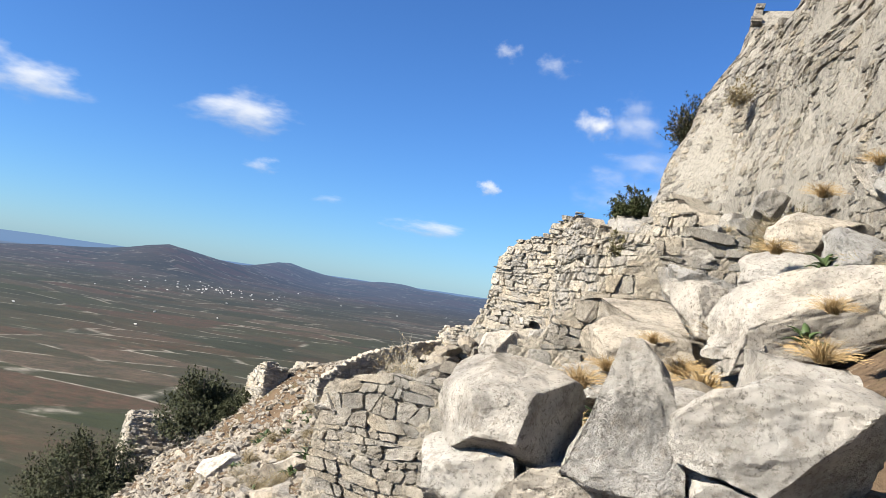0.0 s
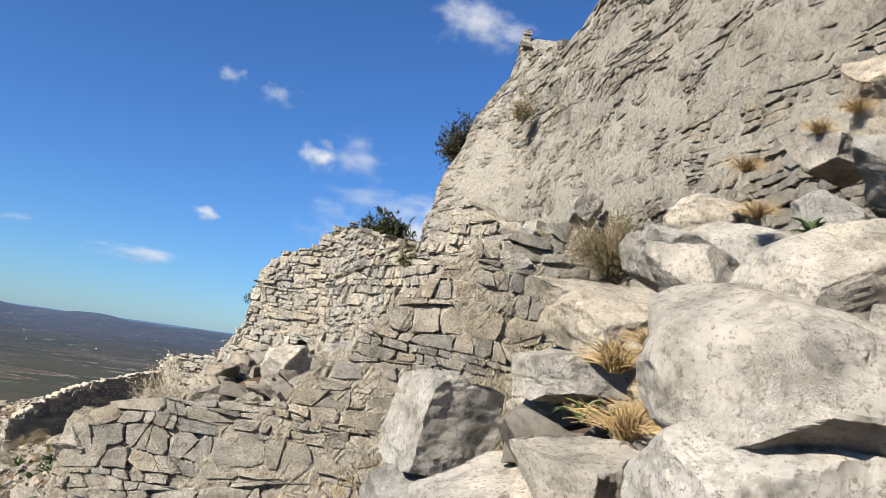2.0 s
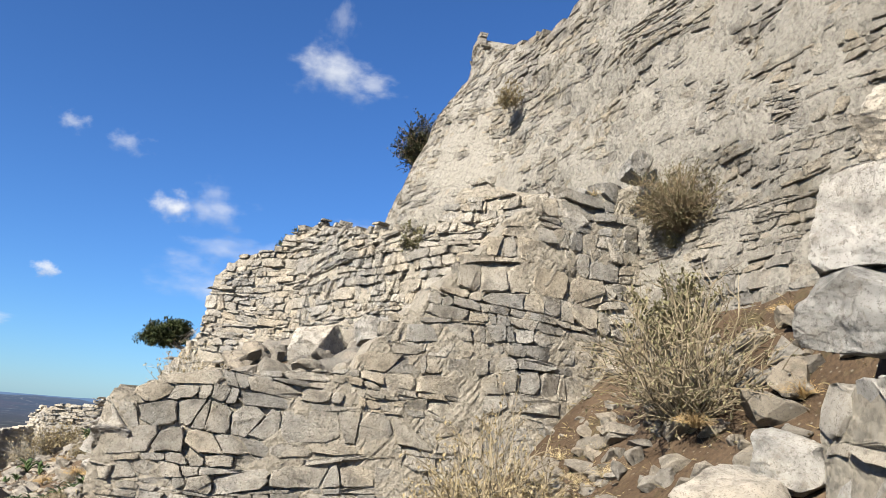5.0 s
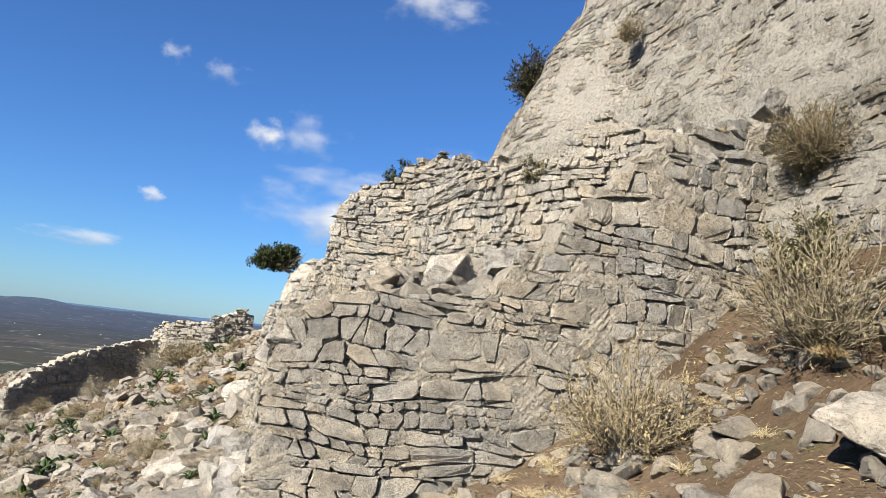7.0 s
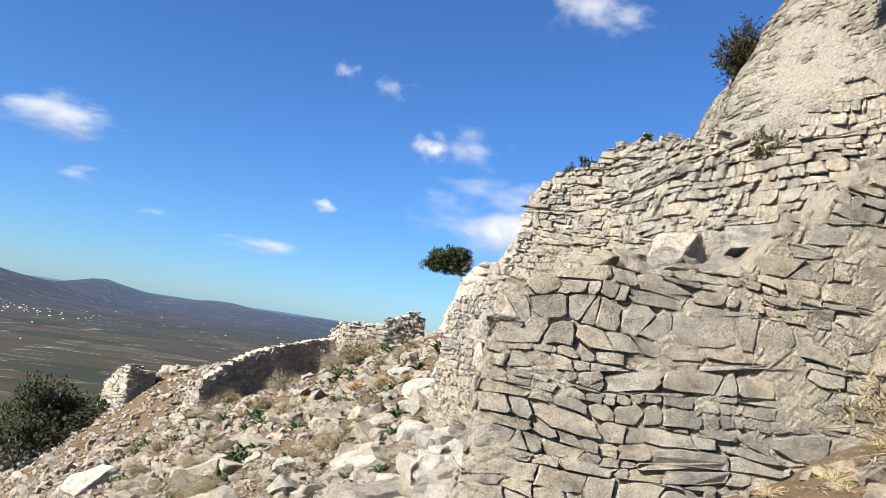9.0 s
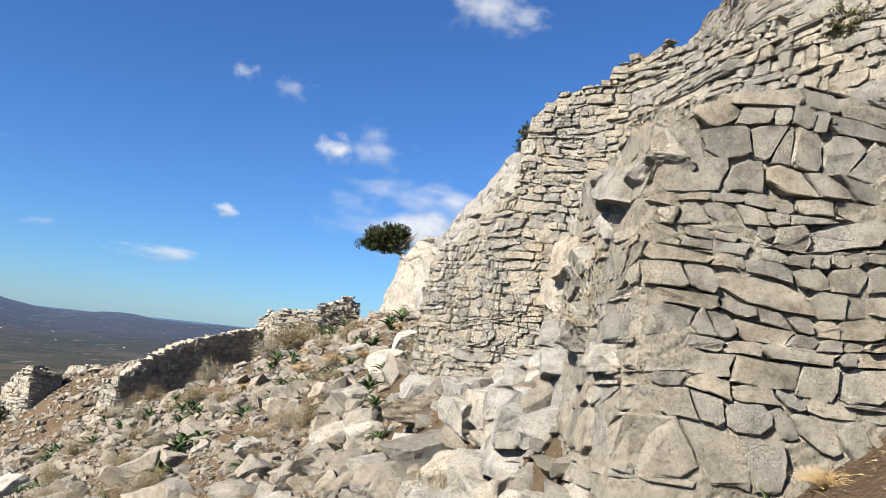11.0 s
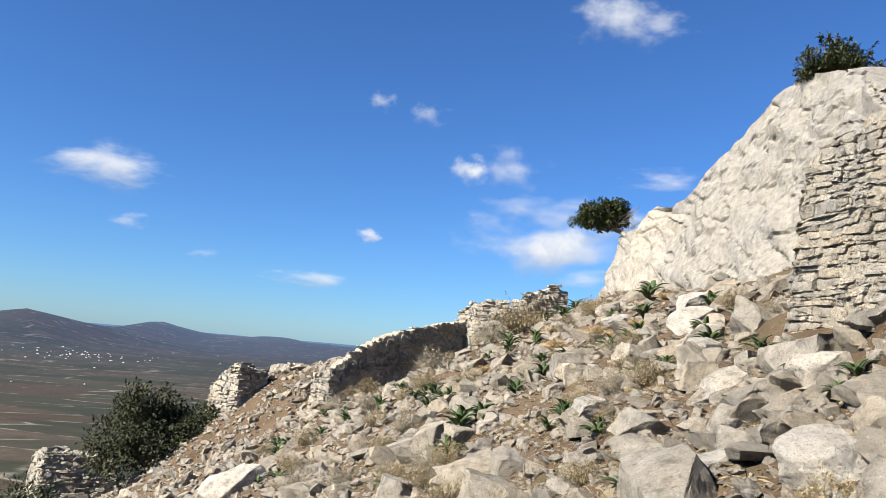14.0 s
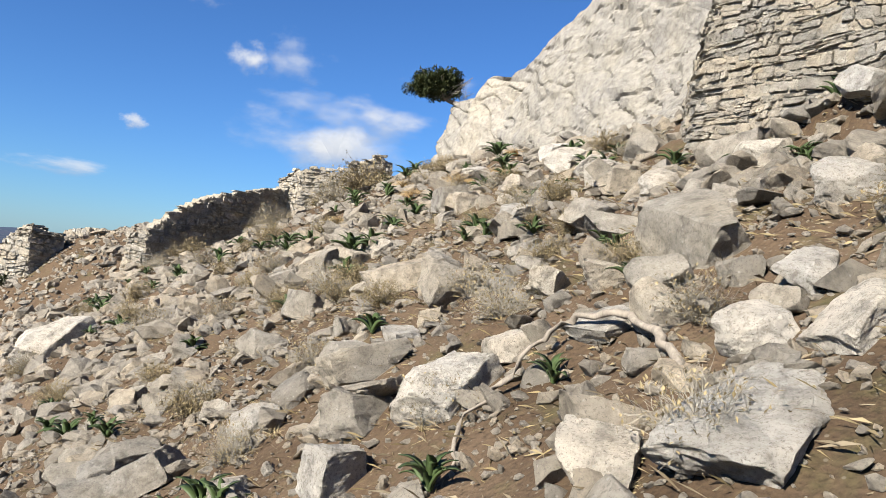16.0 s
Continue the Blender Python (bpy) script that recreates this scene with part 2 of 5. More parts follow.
def part(name, me, parent, label="", at=None):
    ob = new(name, me)
    ob.parent = parent
    if at is not None:
        ob.matrix_basis = at
    return tagged(ob, label) if label else ob


def lattice(ix, iy, seed):
    h = (ix.astype(np.int64) * 374761393 + iy.astype(np.int64) * 668265263 + seed * 974711) & 0x7FFFFFFF
    h = (h ^ (h >> 13)) * 1274126177 & 0x7FFFFFFF
    return ((h ^ (h >> 16)) & 0xFFFF) / 65535.0


def value_noise(x, y, seed=0):
    x, y = np.asarray(x, float), np.asarray(y, float)
    ix, iy = np.floor(x), np.floor(y)
    fx, fy = x - ix, y - iy
    fx, fy = fx * fx * (3 - 2 * fx), fy * fy * (3 - 2 * fy)
    a, b = lattice(ix, iy, seed), lattice(ix + 1, iy, seed)
    c, d = lattice(ix, iy + 1, seed), lattice(ix + 1, iy + 1, seed)
    return (a + (b - a) * fx) * (1 - fy) + (c + (d - c) * fx) * fy - 0.5


def fbm(x, y, seed=0, octaves=4):
    s, k = 0, 1.0
    for o in range(octaves):
        s = s + k * value_noise(np.asarray(x) * 2**o, np.asarray(y) * 2**o, seed + o)
        k *= 0.5
    return s


def grain(x, y, seed=0, octaves=1):
    """Noise for one point, about -0.5 to 0.5."""
    p, v, k = Vector((x + 17.31 * seed, y - 7.77 * seed, 3.1 * seed)), 0.0, 0.55
    for _ in range(octaves):
        v += k * noise.noise(p)
        p, k = p * 2.0, k * 0.5
    return v


def ease(a, b, x):
    t = min(max((x - a) / (b - a), 0.0), 1.0)
    return t * t * (3 - 2 * t)


def smooth(a, b, x):
    t = np.clip((np.asarray(x, float) - a) / (b - a), 0, 1)
    return t * t * (3 - 2 * t)


# ---- the lie of the land ----
def hillside(x, y):
    """The natural slope of the hill."""
    cx, cy = np.clip(x, -13, 6), np.clip(y, -6, 33)
    return -1.4107 + 0.6284 * cx - 0.0776 * cy - 0.0135 * cx * cx - 0.0069 * cx * cy + 0.0044 * cy * cy


def land(x, y):
    x, y = np.asarray(x, float), np.asarray(y, float)
    h = hillside(x, y)
    h = h + 0.16 * fbm(x * 0.8, y * 0.8, 3) * smooth(40, 20, np.hypot(x, y)) + 0.05 * fbm(x * 4, y * 4, 9, 3)
    # terrace behind the great blocks at the start
    t2 = 0.5 + 0.38 * (x - 1.7)
    w = smooth(1.68, 1.95, x) * smooth(-0.28, 0.1, y + 0.3 * (x - 1.75)) * smooth(1.5, 1.08, y)
    h = h + np.maximum(t2 - h, 0) * w
    # bank against the tower's foot
    h = h + smooth(2.3, 3.7, x) * smooth(4.3, 3.9, y) * smooth(-1, 1, y) * 0.6
    # rubble fill behind the front wall, rising to the upper wall
    fill = 0.12 + 0.2 * (y - 4.4) + 0.2 * np.maximum(x - 1.0, 0)
    fill = np.minimum(fill, 0.5 + 0.1 * (x - 1.5))
    w = smooth(0.35, 0.6, x - 0.38 - 0.46 * np.maximum(y - 5.4, 0)) * smooth(4.4, 4.6, y) * smooth(7.6, 6.6, y)
    h = h + np.maximum(fill - h, 0) * w
    # ground held by the upper walls
    d2 = (x - 1.1) * 0.53 + (y - 9.0) * 0.85
    dr = (x - 0.65) * 0.967 + (y - 10.8) * 0.256
    d3 = np.maximum((x - 1.9) * 0.968 + (y - 8.5) * 0.25, (x - 2.55) * 0.857 + (y - 6.0) * 0.514 - 8 * np.maximum(y - 6.2, 0))
    top = np.minimum(1.35 + 0.35 * d3, 2.6)
    w2 = smooth(0.3, 0.9, d2) * smooth(0.9, 1.9, dr) + smooth(8.3, 7.9, y)
    w2 = np.minimum(w2, 1) * smooth(0.2, 0.5, d3) * smooth(4.35, 4.6, y) * smooth(13, 11, y)
    h = h + np.maximum(top - h, 0) * w2
    # rubble terrace below the upper wall
    t4 = -1.22 - 0.03 * (y - 5)
    w4 = smooth(0.0, 0.25, x) * smooth(4.5, 4.8, y) * smooth(9.6, 9.0, y)
    h = h + np.maximum(t4 - h, 0) * w4
    # hollow before the curving wall, and the shoulder beyond it
    h = h - 0.75 * np.exp(-((x + 2.7) ** 2 + (y - 24.6) ** 2) / 2.6) - 0.5 * np.exp(-((x + 1.0) ** 2 + (y - 26.3) ** 2) / 2.0)
    h = h - 0.17 * np.maximum(y - 21, 0) * smooth(-5, -1, x)
    h = h + 0.95 * np.exp(-((x + 7.6) / 2.3) ** 2 - ((y - 27.2) / 2.0) ** 2)
    h = h - 0.3 * np.maximum(y - 27.5, 0) * smooth(27.5, 30, y) - 0.25 * np.maximum(np.hypot(x, y - 4) - 29, 0) * smooth(40, 30, np.hypot(x, y))
    # beyond the shoulder the hill falls away to the valley, hills and sea
    out = np.hypot(np.maximum(-13 - x, 0), np.maximum(np.maximum(y - 33, -6 - y), 0))
    r, az = np.hypot(x, y), np.degrees(np.arctan2(x, y))
    floor = -90 + 7 * fbm(x / 300, y / 300, 21) * smooth(200, 900, r)
    bump = lambda a, w, rr, dr, hh: hh * np.exp(-((az - a) / w) ** 2 - ((r - rr) / dr) ** 2)
    rough = 1 + 0.5 * fbm(x / 260, y / 260, 31)
    floor = floor + (bump(-27.3, 3.0, 2850, 420, 74) + bump(-33, 5, 3000, 380, 40) + bump(-22.5, 3, 3000, 330, 50)
                     + bump(-19.2, 3.2, 3600, 420, 84) + bump(-13, 4, 3600, 350, 48) + bump(-7, 5, 3500, 330, 42)
                     + bump(0, 6, 3500, 330, 38) + bump(10, 8, 3500, 330, 40)) * np.clip(rough, 0.8, 1.3)
    floor = floor + smooth(3500, 4930, r) * 48
    fall = h - 0.55 * out - 4 * smooth(0, 12, out)
    k = smooth(90, 190, out)
    far = np.where(fall > floor, fall, floor)
    h2 = np.where(out > 0, far * (1 - k) + floor * k, h)
    return h2


def grid_lines(lo, hi, step, ratio, end_lo, end_hi):
    mid = list(np.arange(lo, hi + 1e-6, step))
    left, s, p = [], step, lo
    while p > end_lo:
        s *= ratio
        p -= s
        left.append(max(p, end_lo))
    right, s, p = [], step, hi
    while p < end_hi:
        s *= ratio
        p += s
        right.append(min(p, end_hi))
    return np.array(left[::-1] + mid + right)


gx = grid_lines(-15.0, 6.0, 0.13, 1.055, -4950, 4950)
gy = grid_lines(-4.0, 34.0, 0.14, 1.055, -4950, 4950)
X, Y = np.meshgrid(gx, gy, indexing="ij")
Z = land(X, Y)
nx, ny = X.shape
gv = np.stack([X, Y, Z], -1).reshape(-1, 3)
ii = (np.arange(nx - 1)[:, None] * ny + np.arange(ny - 1)[None, :]).ravel()
gf = np.stack([ii, ii + ny, ii + ny + 1, ii + 1], 1)
me = bpy.data.meshes.new("ground")
me.vertices.add(len(gv))
me.vertices.foreach_set("co", gv.ravel())
me.loops.add(gf.size)
me.loops.foreach_set("vertex_index", gf.ravel())
me.polygons.add(len(gf))
me.polygons.foreach_set("loop_start", np.arange(0, gf.size, 4))
me.polygons.foreach_set("use_smooth", np.ones(len(gf), bool))
me.update(calc_edges=True)
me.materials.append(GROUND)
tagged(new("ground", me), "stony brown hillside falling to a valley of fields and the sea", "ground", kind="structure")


def ground_z(x, y):
    return float(land(np.array([x]), np.array([y]))[0])


# ---- rubble walls ----
class Face:
    """A wall's face along a plan line: u metres along it, z upright; it leans back by batter."""

    def __init__(self, plan, batter, z0, base, top, bulge=0.04, seed=1, flare=None):
        self.p = [Vector(q) for q in plan]
        self.s = [0.0]
        for a, b in zip(self.p, self.p[1:]):
            self.s.append(self.s[-1] + (b - a).length)
        self.length, self.batter, self.z0, self.seed, self.bulge, self.flare = self.s[-1], batter, z0, seed, bulge, flare
        self.bu, self.bz = [q[0] for q in base], [q[1] for q in base]
        self.tu, self.tz = [q[0] for q in top], [q[1] for q in top]

    def base(self, u):
        return float(np.interp(u / self.length, self.bu, self.bz))

    def top(self, u):
        return float(np.interp(u / self.length, self.tu, self.tz))

    def bearing(self, u):
        u = min(max(u, 0), self.length)
        k = 0
        while k < len(self.p) - 2 and u > self.s[k + 1]:
            k += 1
        d = (self.p[k + 1] - self.p[k]).normalized()
        # soften the turn between stretches
        c = self.p[k] + d * (u - self.s[k])
        if k < len(self.p) - 2 and self.s[k + 1] - u < 0.25:
            e = (self.p[k + 2] - self.p[k + 1]).normalized()
            d = (d.lerp(e, 0.5 * (1 - (self.s[k + 1] - u) / 0.25))).normalized()
        elif k > 0 and u - self.s[k] < 0.25:
            e = (self.p[k] - self.p[k - 1]).normalized()
            d = (d.lerp(e, 0.5 * (1 - (u - self.s[k]) / 0.25))).normalized()
        return c, d, Vector((d.y, -d.x))

    def at(self, u, z, out=0.0):
        c, d, n = self.bearing(u)
        over = u - min(max(u, 0), self.length)
        o = out - self.batter * (z - self.z0) + self.bulge * grain(u * 1.3, z * 1.3, self.seed, 2)
        if self.flare:
            o += self.flare(u, z)
        q = c + n * o + d * over
        return Vector((q.x, q.y, z))


def stone_from_cell(face, cell, joint, proud, deep, rng, tilt=1.0):
    """One stone for a cell of (u, z) corners: a rough, flat-faced block with chipped corners."""
    n = len(cell)
    cu, cz = sum(c[0] for c in cell) / n, sum(c[1] for c in cell) / n
    size = max(0.03, min(max(c[0] for c in cell) - min(c[0] for c in cell), max(c[1] for c in cell) - min(c[1] for c in cell)))
    ring = []
    for k in range(n):
        a, b, c = cell[k - 1], cell[k], cell[(k + 1) % n]
        if rng.random() < 0.68:
            for o in (a, c):
                t = rng.uniform(0.08, 0.42)
                ring.append((b[0] + (o[0] - b[0]) * t, b[1] + (o[1] - b[1]) * t))
        else:
            ring.append(b)
        t = rng.uniform(0.4, 0.6)
        mu, mz = b[0] + (c[0] - b[0]) * t, b[1] + (c[1] - b[1]) * t
        k2 = rng.uniform(-0.05, 0.1)
        ring.append((mu + (cu - mu) * k2, mz + (cz - mz) * k2))
    j = min(joint, size * 0.2)
    pts = []
    for q in ring:
        d = Vector((cu - q[0], cz - q[1]))
        if d.length > 1e-5:
            d.normalize()
        k = j * rng.uniform(0.3, 1.7)
        pts.append((q[0] + d.x * k, q[1] + d.y * k))
    n = len(pts)
    tu, tz = rng.gauss(0, 0.13) * tilt, rng.gauss(0.03, 0.15) * tilt
    lim = size * 0.3

    def depth(u, z, extra):
        return proud + max(-lim, min(lim, tu * (u - cu) + tz * (z - cz))) + extra
    verts, faces = [], []
    for u, z in pts:
        verts.append(face.at(u, z, -deep))
    for u, z in pts:
        verts.append(face.at(u, z, depth(u, z, -rng.uniform(0.03, 0.14) * size)))
    half, start = n // 2, rng.randrange(n)
    order = [(start + k) % n for k in range(n)]
    turn = rng.uniform(0.0, 0.35) * tilt   # the face is broken into two planes along one edge
    for k in range(n):
        u, z = pts[k]
        s = rng.uniform(0.03, 0.12)
        uu, zz = u + (cu - u) * s, z + (cz - z) * s
        fold = turn * math.hypot(uu - cu, zz - cz) * math.sin(math.pi * max(0, order.index(k) - half) / max(1, n - half))
        verts.append(face.at(uu, zz, depth(uu, zz, rng.uniform(-0.012, 0.012) * size - fold)))
    for k in range(n):
        l = (k + 1) % n
        for r in range(2):
            faces.append((r * n + k, r * n + l, r * n + n + l, r * n + n + k))
    faces.append(tuple(2 * n + k for k in order[:half + 1]))
    faces.append(tuple(2 * n + k for k in order[half:] + order[:1]))
    return verts, faces, face.at(cu, cz, proud)


def cut_cell(poly, px, py, a):
    """The two parts of a convex polygon on either side of a line through a point."""
    nx, ny = -math.sin(a), math.cos(a)
    parts = ([], [])
    for k in range(len(poly)):
        p, q = poly[k - 1], poly[k]
        dp, dq = nx * (p[0] - px) + ny * (p[1] - py), nx * (q[0] - px) + ny * (q[1] - py)
        if (dp < 0) != (dq < 0):
            t = dp / (dp - dq)
            c = (p[0] + (q[0] - p[0]) * t, p[1] + (q[1] - p[1]) * t)
            parts[0].append(c)
            parts[1].append(c)
        parts[0 if dq < 0 else 1].append(q)
    return parts


def rubble_cells(face, rng, hs, ws, ragged=0.04, warp=1.0):
    """Rubble laid to rough courses: a face cut again and again into stones of very uneven size."""
    lo, hi = min(face.bz) - 0.2, max(face.tz) + 0.1
    todo, out = [[(0.0, lo), (face.length, lo), (face.length, hi), (0.0, hi)]], []
    while todo:
        poly = todo.pop()
        us, zs = [q[0] for q in poly], [q[1] for q in poly]
        w, h = max(us) - min(us), max(zs) - min(zs)
        k = math.exp(1.7 * grain(sum(us) / len(us) * 2.6, sum(zs) / len(zs) * 3.4, face.seed + 80, 2) + rng.gauss(0, 0.12))
        rw, rh = w / (math.sqrt(ws[0] * ws[1]) * k * math.exp(rng.gauss(0, 0.15))), h / (math.sqrt(hs[0] * hs[1]) * k)
        if (rw < 1.5 and rh < 1.6 and rng.random() < 0.85) or max(rw, rh) < 1.1 or (w < ws[1] * 1.4 and h < hs[1] * 1.4 and rng.random() < 0.12):
            cu, cz = sum(us) / len(us), sum(zs) / len(zs)
            if w > 0.02 and h > 0.015 and face.base(cu) - 0.15 < cz < face.top(cu) - 0.3 * h + rng.uniform(-ragged, 0.7 * ragged):
                out.append([(u + 0.12 * warp * grain(u * 1.9, z * 3.1, face.seed + 60, 3), z + 0.12 * warp * grain(u * 1.6, z * 1.7, face.seed + 70, 3)) for u, z in poly])
            continue
        if rh > 1.6:
            flat = True   # courses first, upright joints within them
        elif rw > 1.5:
            flat = False
        else:
            flat = rh > rw
        loose = 1.0 if max(rw, rh) < 3 else 0.45
        t = rng.uniform(0.3, 0.7)
        pu, pz = min(us) + w * (t if not flat else rng.uniform(0.4, 0.6)), min(zs) + h * (t if flat else rng.uniform(0.4, 0.6))
        ang = rng.gauss(0, 0.2 * loose) if flat else math.pi / 2 + rng.gauss(0, 0.3 * loose)
        todo += [q for q in cut_cell(poly, pu, pz, ang) if len(q) > 2]
    return out


def rubble_wall(name, label, face, hs, ws, joint, proud, thick, stone, small, mortar, seed, limit=290, core_out=-0.02, near=0.0, tilt=1.0, worn=0.03, ragged=0.04, render=None, warp=1.0):
    """A mortar core with every stone set in it; the mortar is washed out in patches by up to worn."""
    rng = random.Random(seed)
    nu, nv = max(2, int(face.length / 0.05)), max(12, min(80, int((max(face.tz) - min(face.bz)) / 0.05)))
    verts, faces = [], []
    for i in range(nu + 1):
        u = face.length * i / nu
        b, t = face.base(u) - 0.35, face.top(u) - 0.06 + 0.05 * rng.uniform(-1, 1)
        for k in range(nv + 1):
            z = b + (t - b) * k / nv
            o = core_out - worn * ease(-0.1, 0.25, grain(u * 2.2, z * 2.8, seed + 30, 3)) + (render(u, z) if render else 0.0)
            verts.append(face.at(u, z, o + 0.03 * grain(u * 5, z * 5, seed) + rng.uniform(-0.005, 0.005)))
        for k in range(nv + 1):
            z = t - (t - b) * k / nv
            q = face.at(u, z, 0) - face.at(u, z, thick)
            verts.append(face.at(u, z, 0) + q)
    m = 2 * (nv + 1)
    for i in range(nu):
        for k in range(m):
            l = (k + 1) % m
            faces.append((i * m + k, (i + 1) * m + k, (i + 1) * m + l, i * m + l))
    faces += [tuple(range(m))[::-1], tuple(nu * m + k for k in range(m))]
    wall = tagged(new(name, mesh_of(name, verts, faces, mortar)), label, "wall", kind="structure")
    cells = rubble_cells(face, rng, hs, ws, ragged, warp)
    cells.sort(key=lambda c: abs(sum(q[0] for q in c) / len(c) / face.length - near))
    jv, jf = [], []
    for k, cell in enumerate(cells):
        v, f, c = stone_from_cell(face, cell, joint, rng.uniform(*proud), 0.12, rng, tilt)
        if k < limit:
            ob = part("stone", mesh_of("stone", [q - c for q in v], f, stone), wall)
            ob.matrix_basis = Matrix.Translation(c)
        else:
            o = len(jv)
            jv += v
            jf += [tuple(i + o for i in q) for q in f]
    if jv:
        ob = part("small_stones", mesh_of("small_stones", jv, jf, small), wall)
        tagged(ob, kind="stuff")
    return wall


# ---- loose stones ----
def rock_mesh(name, seed, mat, level=2, cuts=9, flat=0.75):
    """An angular, broken stone about one metre across."""
    rng = random.Random(seed)
    bm = bmesh.new()
    bmesh.ops.create_icosphere(bm, subdivisions=level, radius=0.5)
    co = np.array([v.co for v in bm.verts])
    for _ in range(cuts):
        n = np.array([rng.gauss(0, 1), rng.gauss(0, 1), rng.gauss(0, 1.2)])
        deep = rng.uniform(0.2, 0.38) if level > 3 else rng.uniform(0.12, 0.34)
        if _ < 6 and level > 3:   # six main faces make it blocky
            n = np.array([rng.gauss(0, 0.22), rng.gauss(0, 0.22), rng.gauss(0, 0.22)])
            n[_ // 2] += 1 if _ % 2 else -1
            deep = rng.uniform(0.25, 0.33)
        n /= np.linalg.norm(n)
        over = np.maximum(co @ n - deep, 0)
        co -= over[:, None] * n
    if level > 2:
        rough = []
        for c in co:
            p = Vector(c) + Vector((seed, 0, 0))
            f = noise.fractal(p * 4.5, 0.7, 2.1, 6) * 0.06
            rough.append(1 + f * (1.25 if level > 3 else 1.1))
        co *= np.array(rough)[:, None]
    co[:, 2] *= flat
    size = co.max(0) - co.min(0)
    co = (co - (co.max(0) + co.min(0)) / 2) / size
    for v, c in zip(bm.verts, co):
        v.co = c
    me = bpy.data.meshes.new(name)
    bm.to_mesh(me)
    bm.free()
    me.materials.append(mat)
    return me


ROCKS = [rock_mesh("rock", 100 + k, ROCK, 4, 9 + k % 4) for k in range(18)]
BIG_ROCKS = [rock_mesh("boulder", 200 + k, BOULDER, 5, 11 + k % 5) for k in range(10)]
WEDGE = BIG_ROCKS[4].copy()   # a block that narrows upwards
for v in WEDGE.vertices:
    v.co.x = v.co.x * (0.7 - 0.72 * v.co.z) - 0.12 * v.co.z
BIG_ROCKS.append(WEDGE)
MID_ROCKS = [rock_mesh("boulder", 250 + k, BOULDER, 4, 9 + k % 4) for k in range(12)]


def boulder(x, y, z, sx, sy, sz, turn=0.0, k=0, tilt=0.0, lean=0.0, label="grey-white limestone boulder lying on the stony slope", name="boulder", kit=BIG_ROCKS):
    """A boulder with its middle at x, y, z and its size along, across and up."""
    ob = new(name, kit[k % len(kit)])
    ob.matrix_basis = pose(x, y, z, tilt, lean, turn) @ Matrix.Diagonal((sx, sy, sz, 1))
    return tagged(ob, label, "boulder", "boulders")


# ---- the ruined walls ----
front = Face([(1.75, 8.6), (0.45, 5.7), (0.2, 4.38), (0.9, 4.25), (2.0, 4.12), (2.7, 4.05), (3.6, 4.15)], 0.1, 0.0,
             [(0, -1.0), (0.4, -1.25), (0.57, -1.15), (0.66, -0.95), (0.8, -0.4), (0.89, 0.0), (1, 0.5)],
             [(0, 0.75), (0.2, 0.5), (0.4, 0.2), (0.52, 0.15), (0.57, 0.19), (0.66, 0.28), (0.735, 0.42), (0.77, 0.75), (0.82, 1.15), (0.88, 1.6), (0.94, 1.75), (1, 1.95)], seed=11)
rubble_wall("wall_front", "broken rubble wall of grey limestone set in old lime mortar", front, (0.11, 0.26), (0.11, 0.3), 0.003, (-0.011, 0.012), 0.35,
            STONE, STONE_SMALL, MORTAR, 3, limit=300, near=0.68, core_out=-0.008, tilt=0.7, worn=0.026)
BACK_U = 8.446
back = Face([(1.5, 12.2), (0.65, 10.8), (1.1, 9.1), (1.9, 8.5), (2.15, 7.2), (2.35, 6.5), (2.55, 6.0), (3.3, 4.75)], 0.1, 0.3,
            [(u / BACK_U, z) for u, z in ((0, -1.6), (1.64, -2.2), (3.4, -1.4), (4.0, -0.95), (4.4, -0.5), (5.6, 0.3), (6.6, 0.5), (BACK_U, 1.2))],
            [(u / BACK_U, z) for u, z in ((0, -0.2), (1.45, 0.1), (1.64, 0.2), (2.4, 0.5), (3.1, 0.75), (3.28, 0.8), (3.34, 1.2), (3.42, 1.6), (3.8, 1.88), (4.22, 1.95), (4.32, 2.16), (4.8, 2.2), (5.1, 2.08),
                                          (5.72, 1.95), (6.45, 1.9), (6.85, 1.75), (7.15, 2.05), (7.45, 2.25), (7.9, 2.05), (BACK_U, 1.9))], seed=12)
rubble_wall("wall_back", "ruined limestone rubble wall with a crumbling stepped top", back, (0.085, 0.17), (0.09, 0.22), 0.004, (-0.022, 0.03), 0.4,
            STONE, STONE_SMALL, MORTAR, 4, limit=300, near=0.5, core_out=-0.012, worn=0.035, ragged=0.1, tilt=0.8, warp=0.6)


def tower_foot(u, z):
    """The tower's broken outer corner spreads towards its foot."""
    return (0.12 + float(np.interp(z, (2.4, 3.5, 4.15, 4.5), (0.62, 0.44, 0.22, 0.0)))) * ease(8.0, 6.0, u) + 0.12 * grain(z * 2.1, u, 5, 2)


def tower_render(u, z):
    """Lime render still covers a band of the wall."""
    return 0.011 * ease(1.6, 2.1, z) * ease(3.5, 2.9, z + 1.4 * grain(u * 0.9, z, 91, 3))


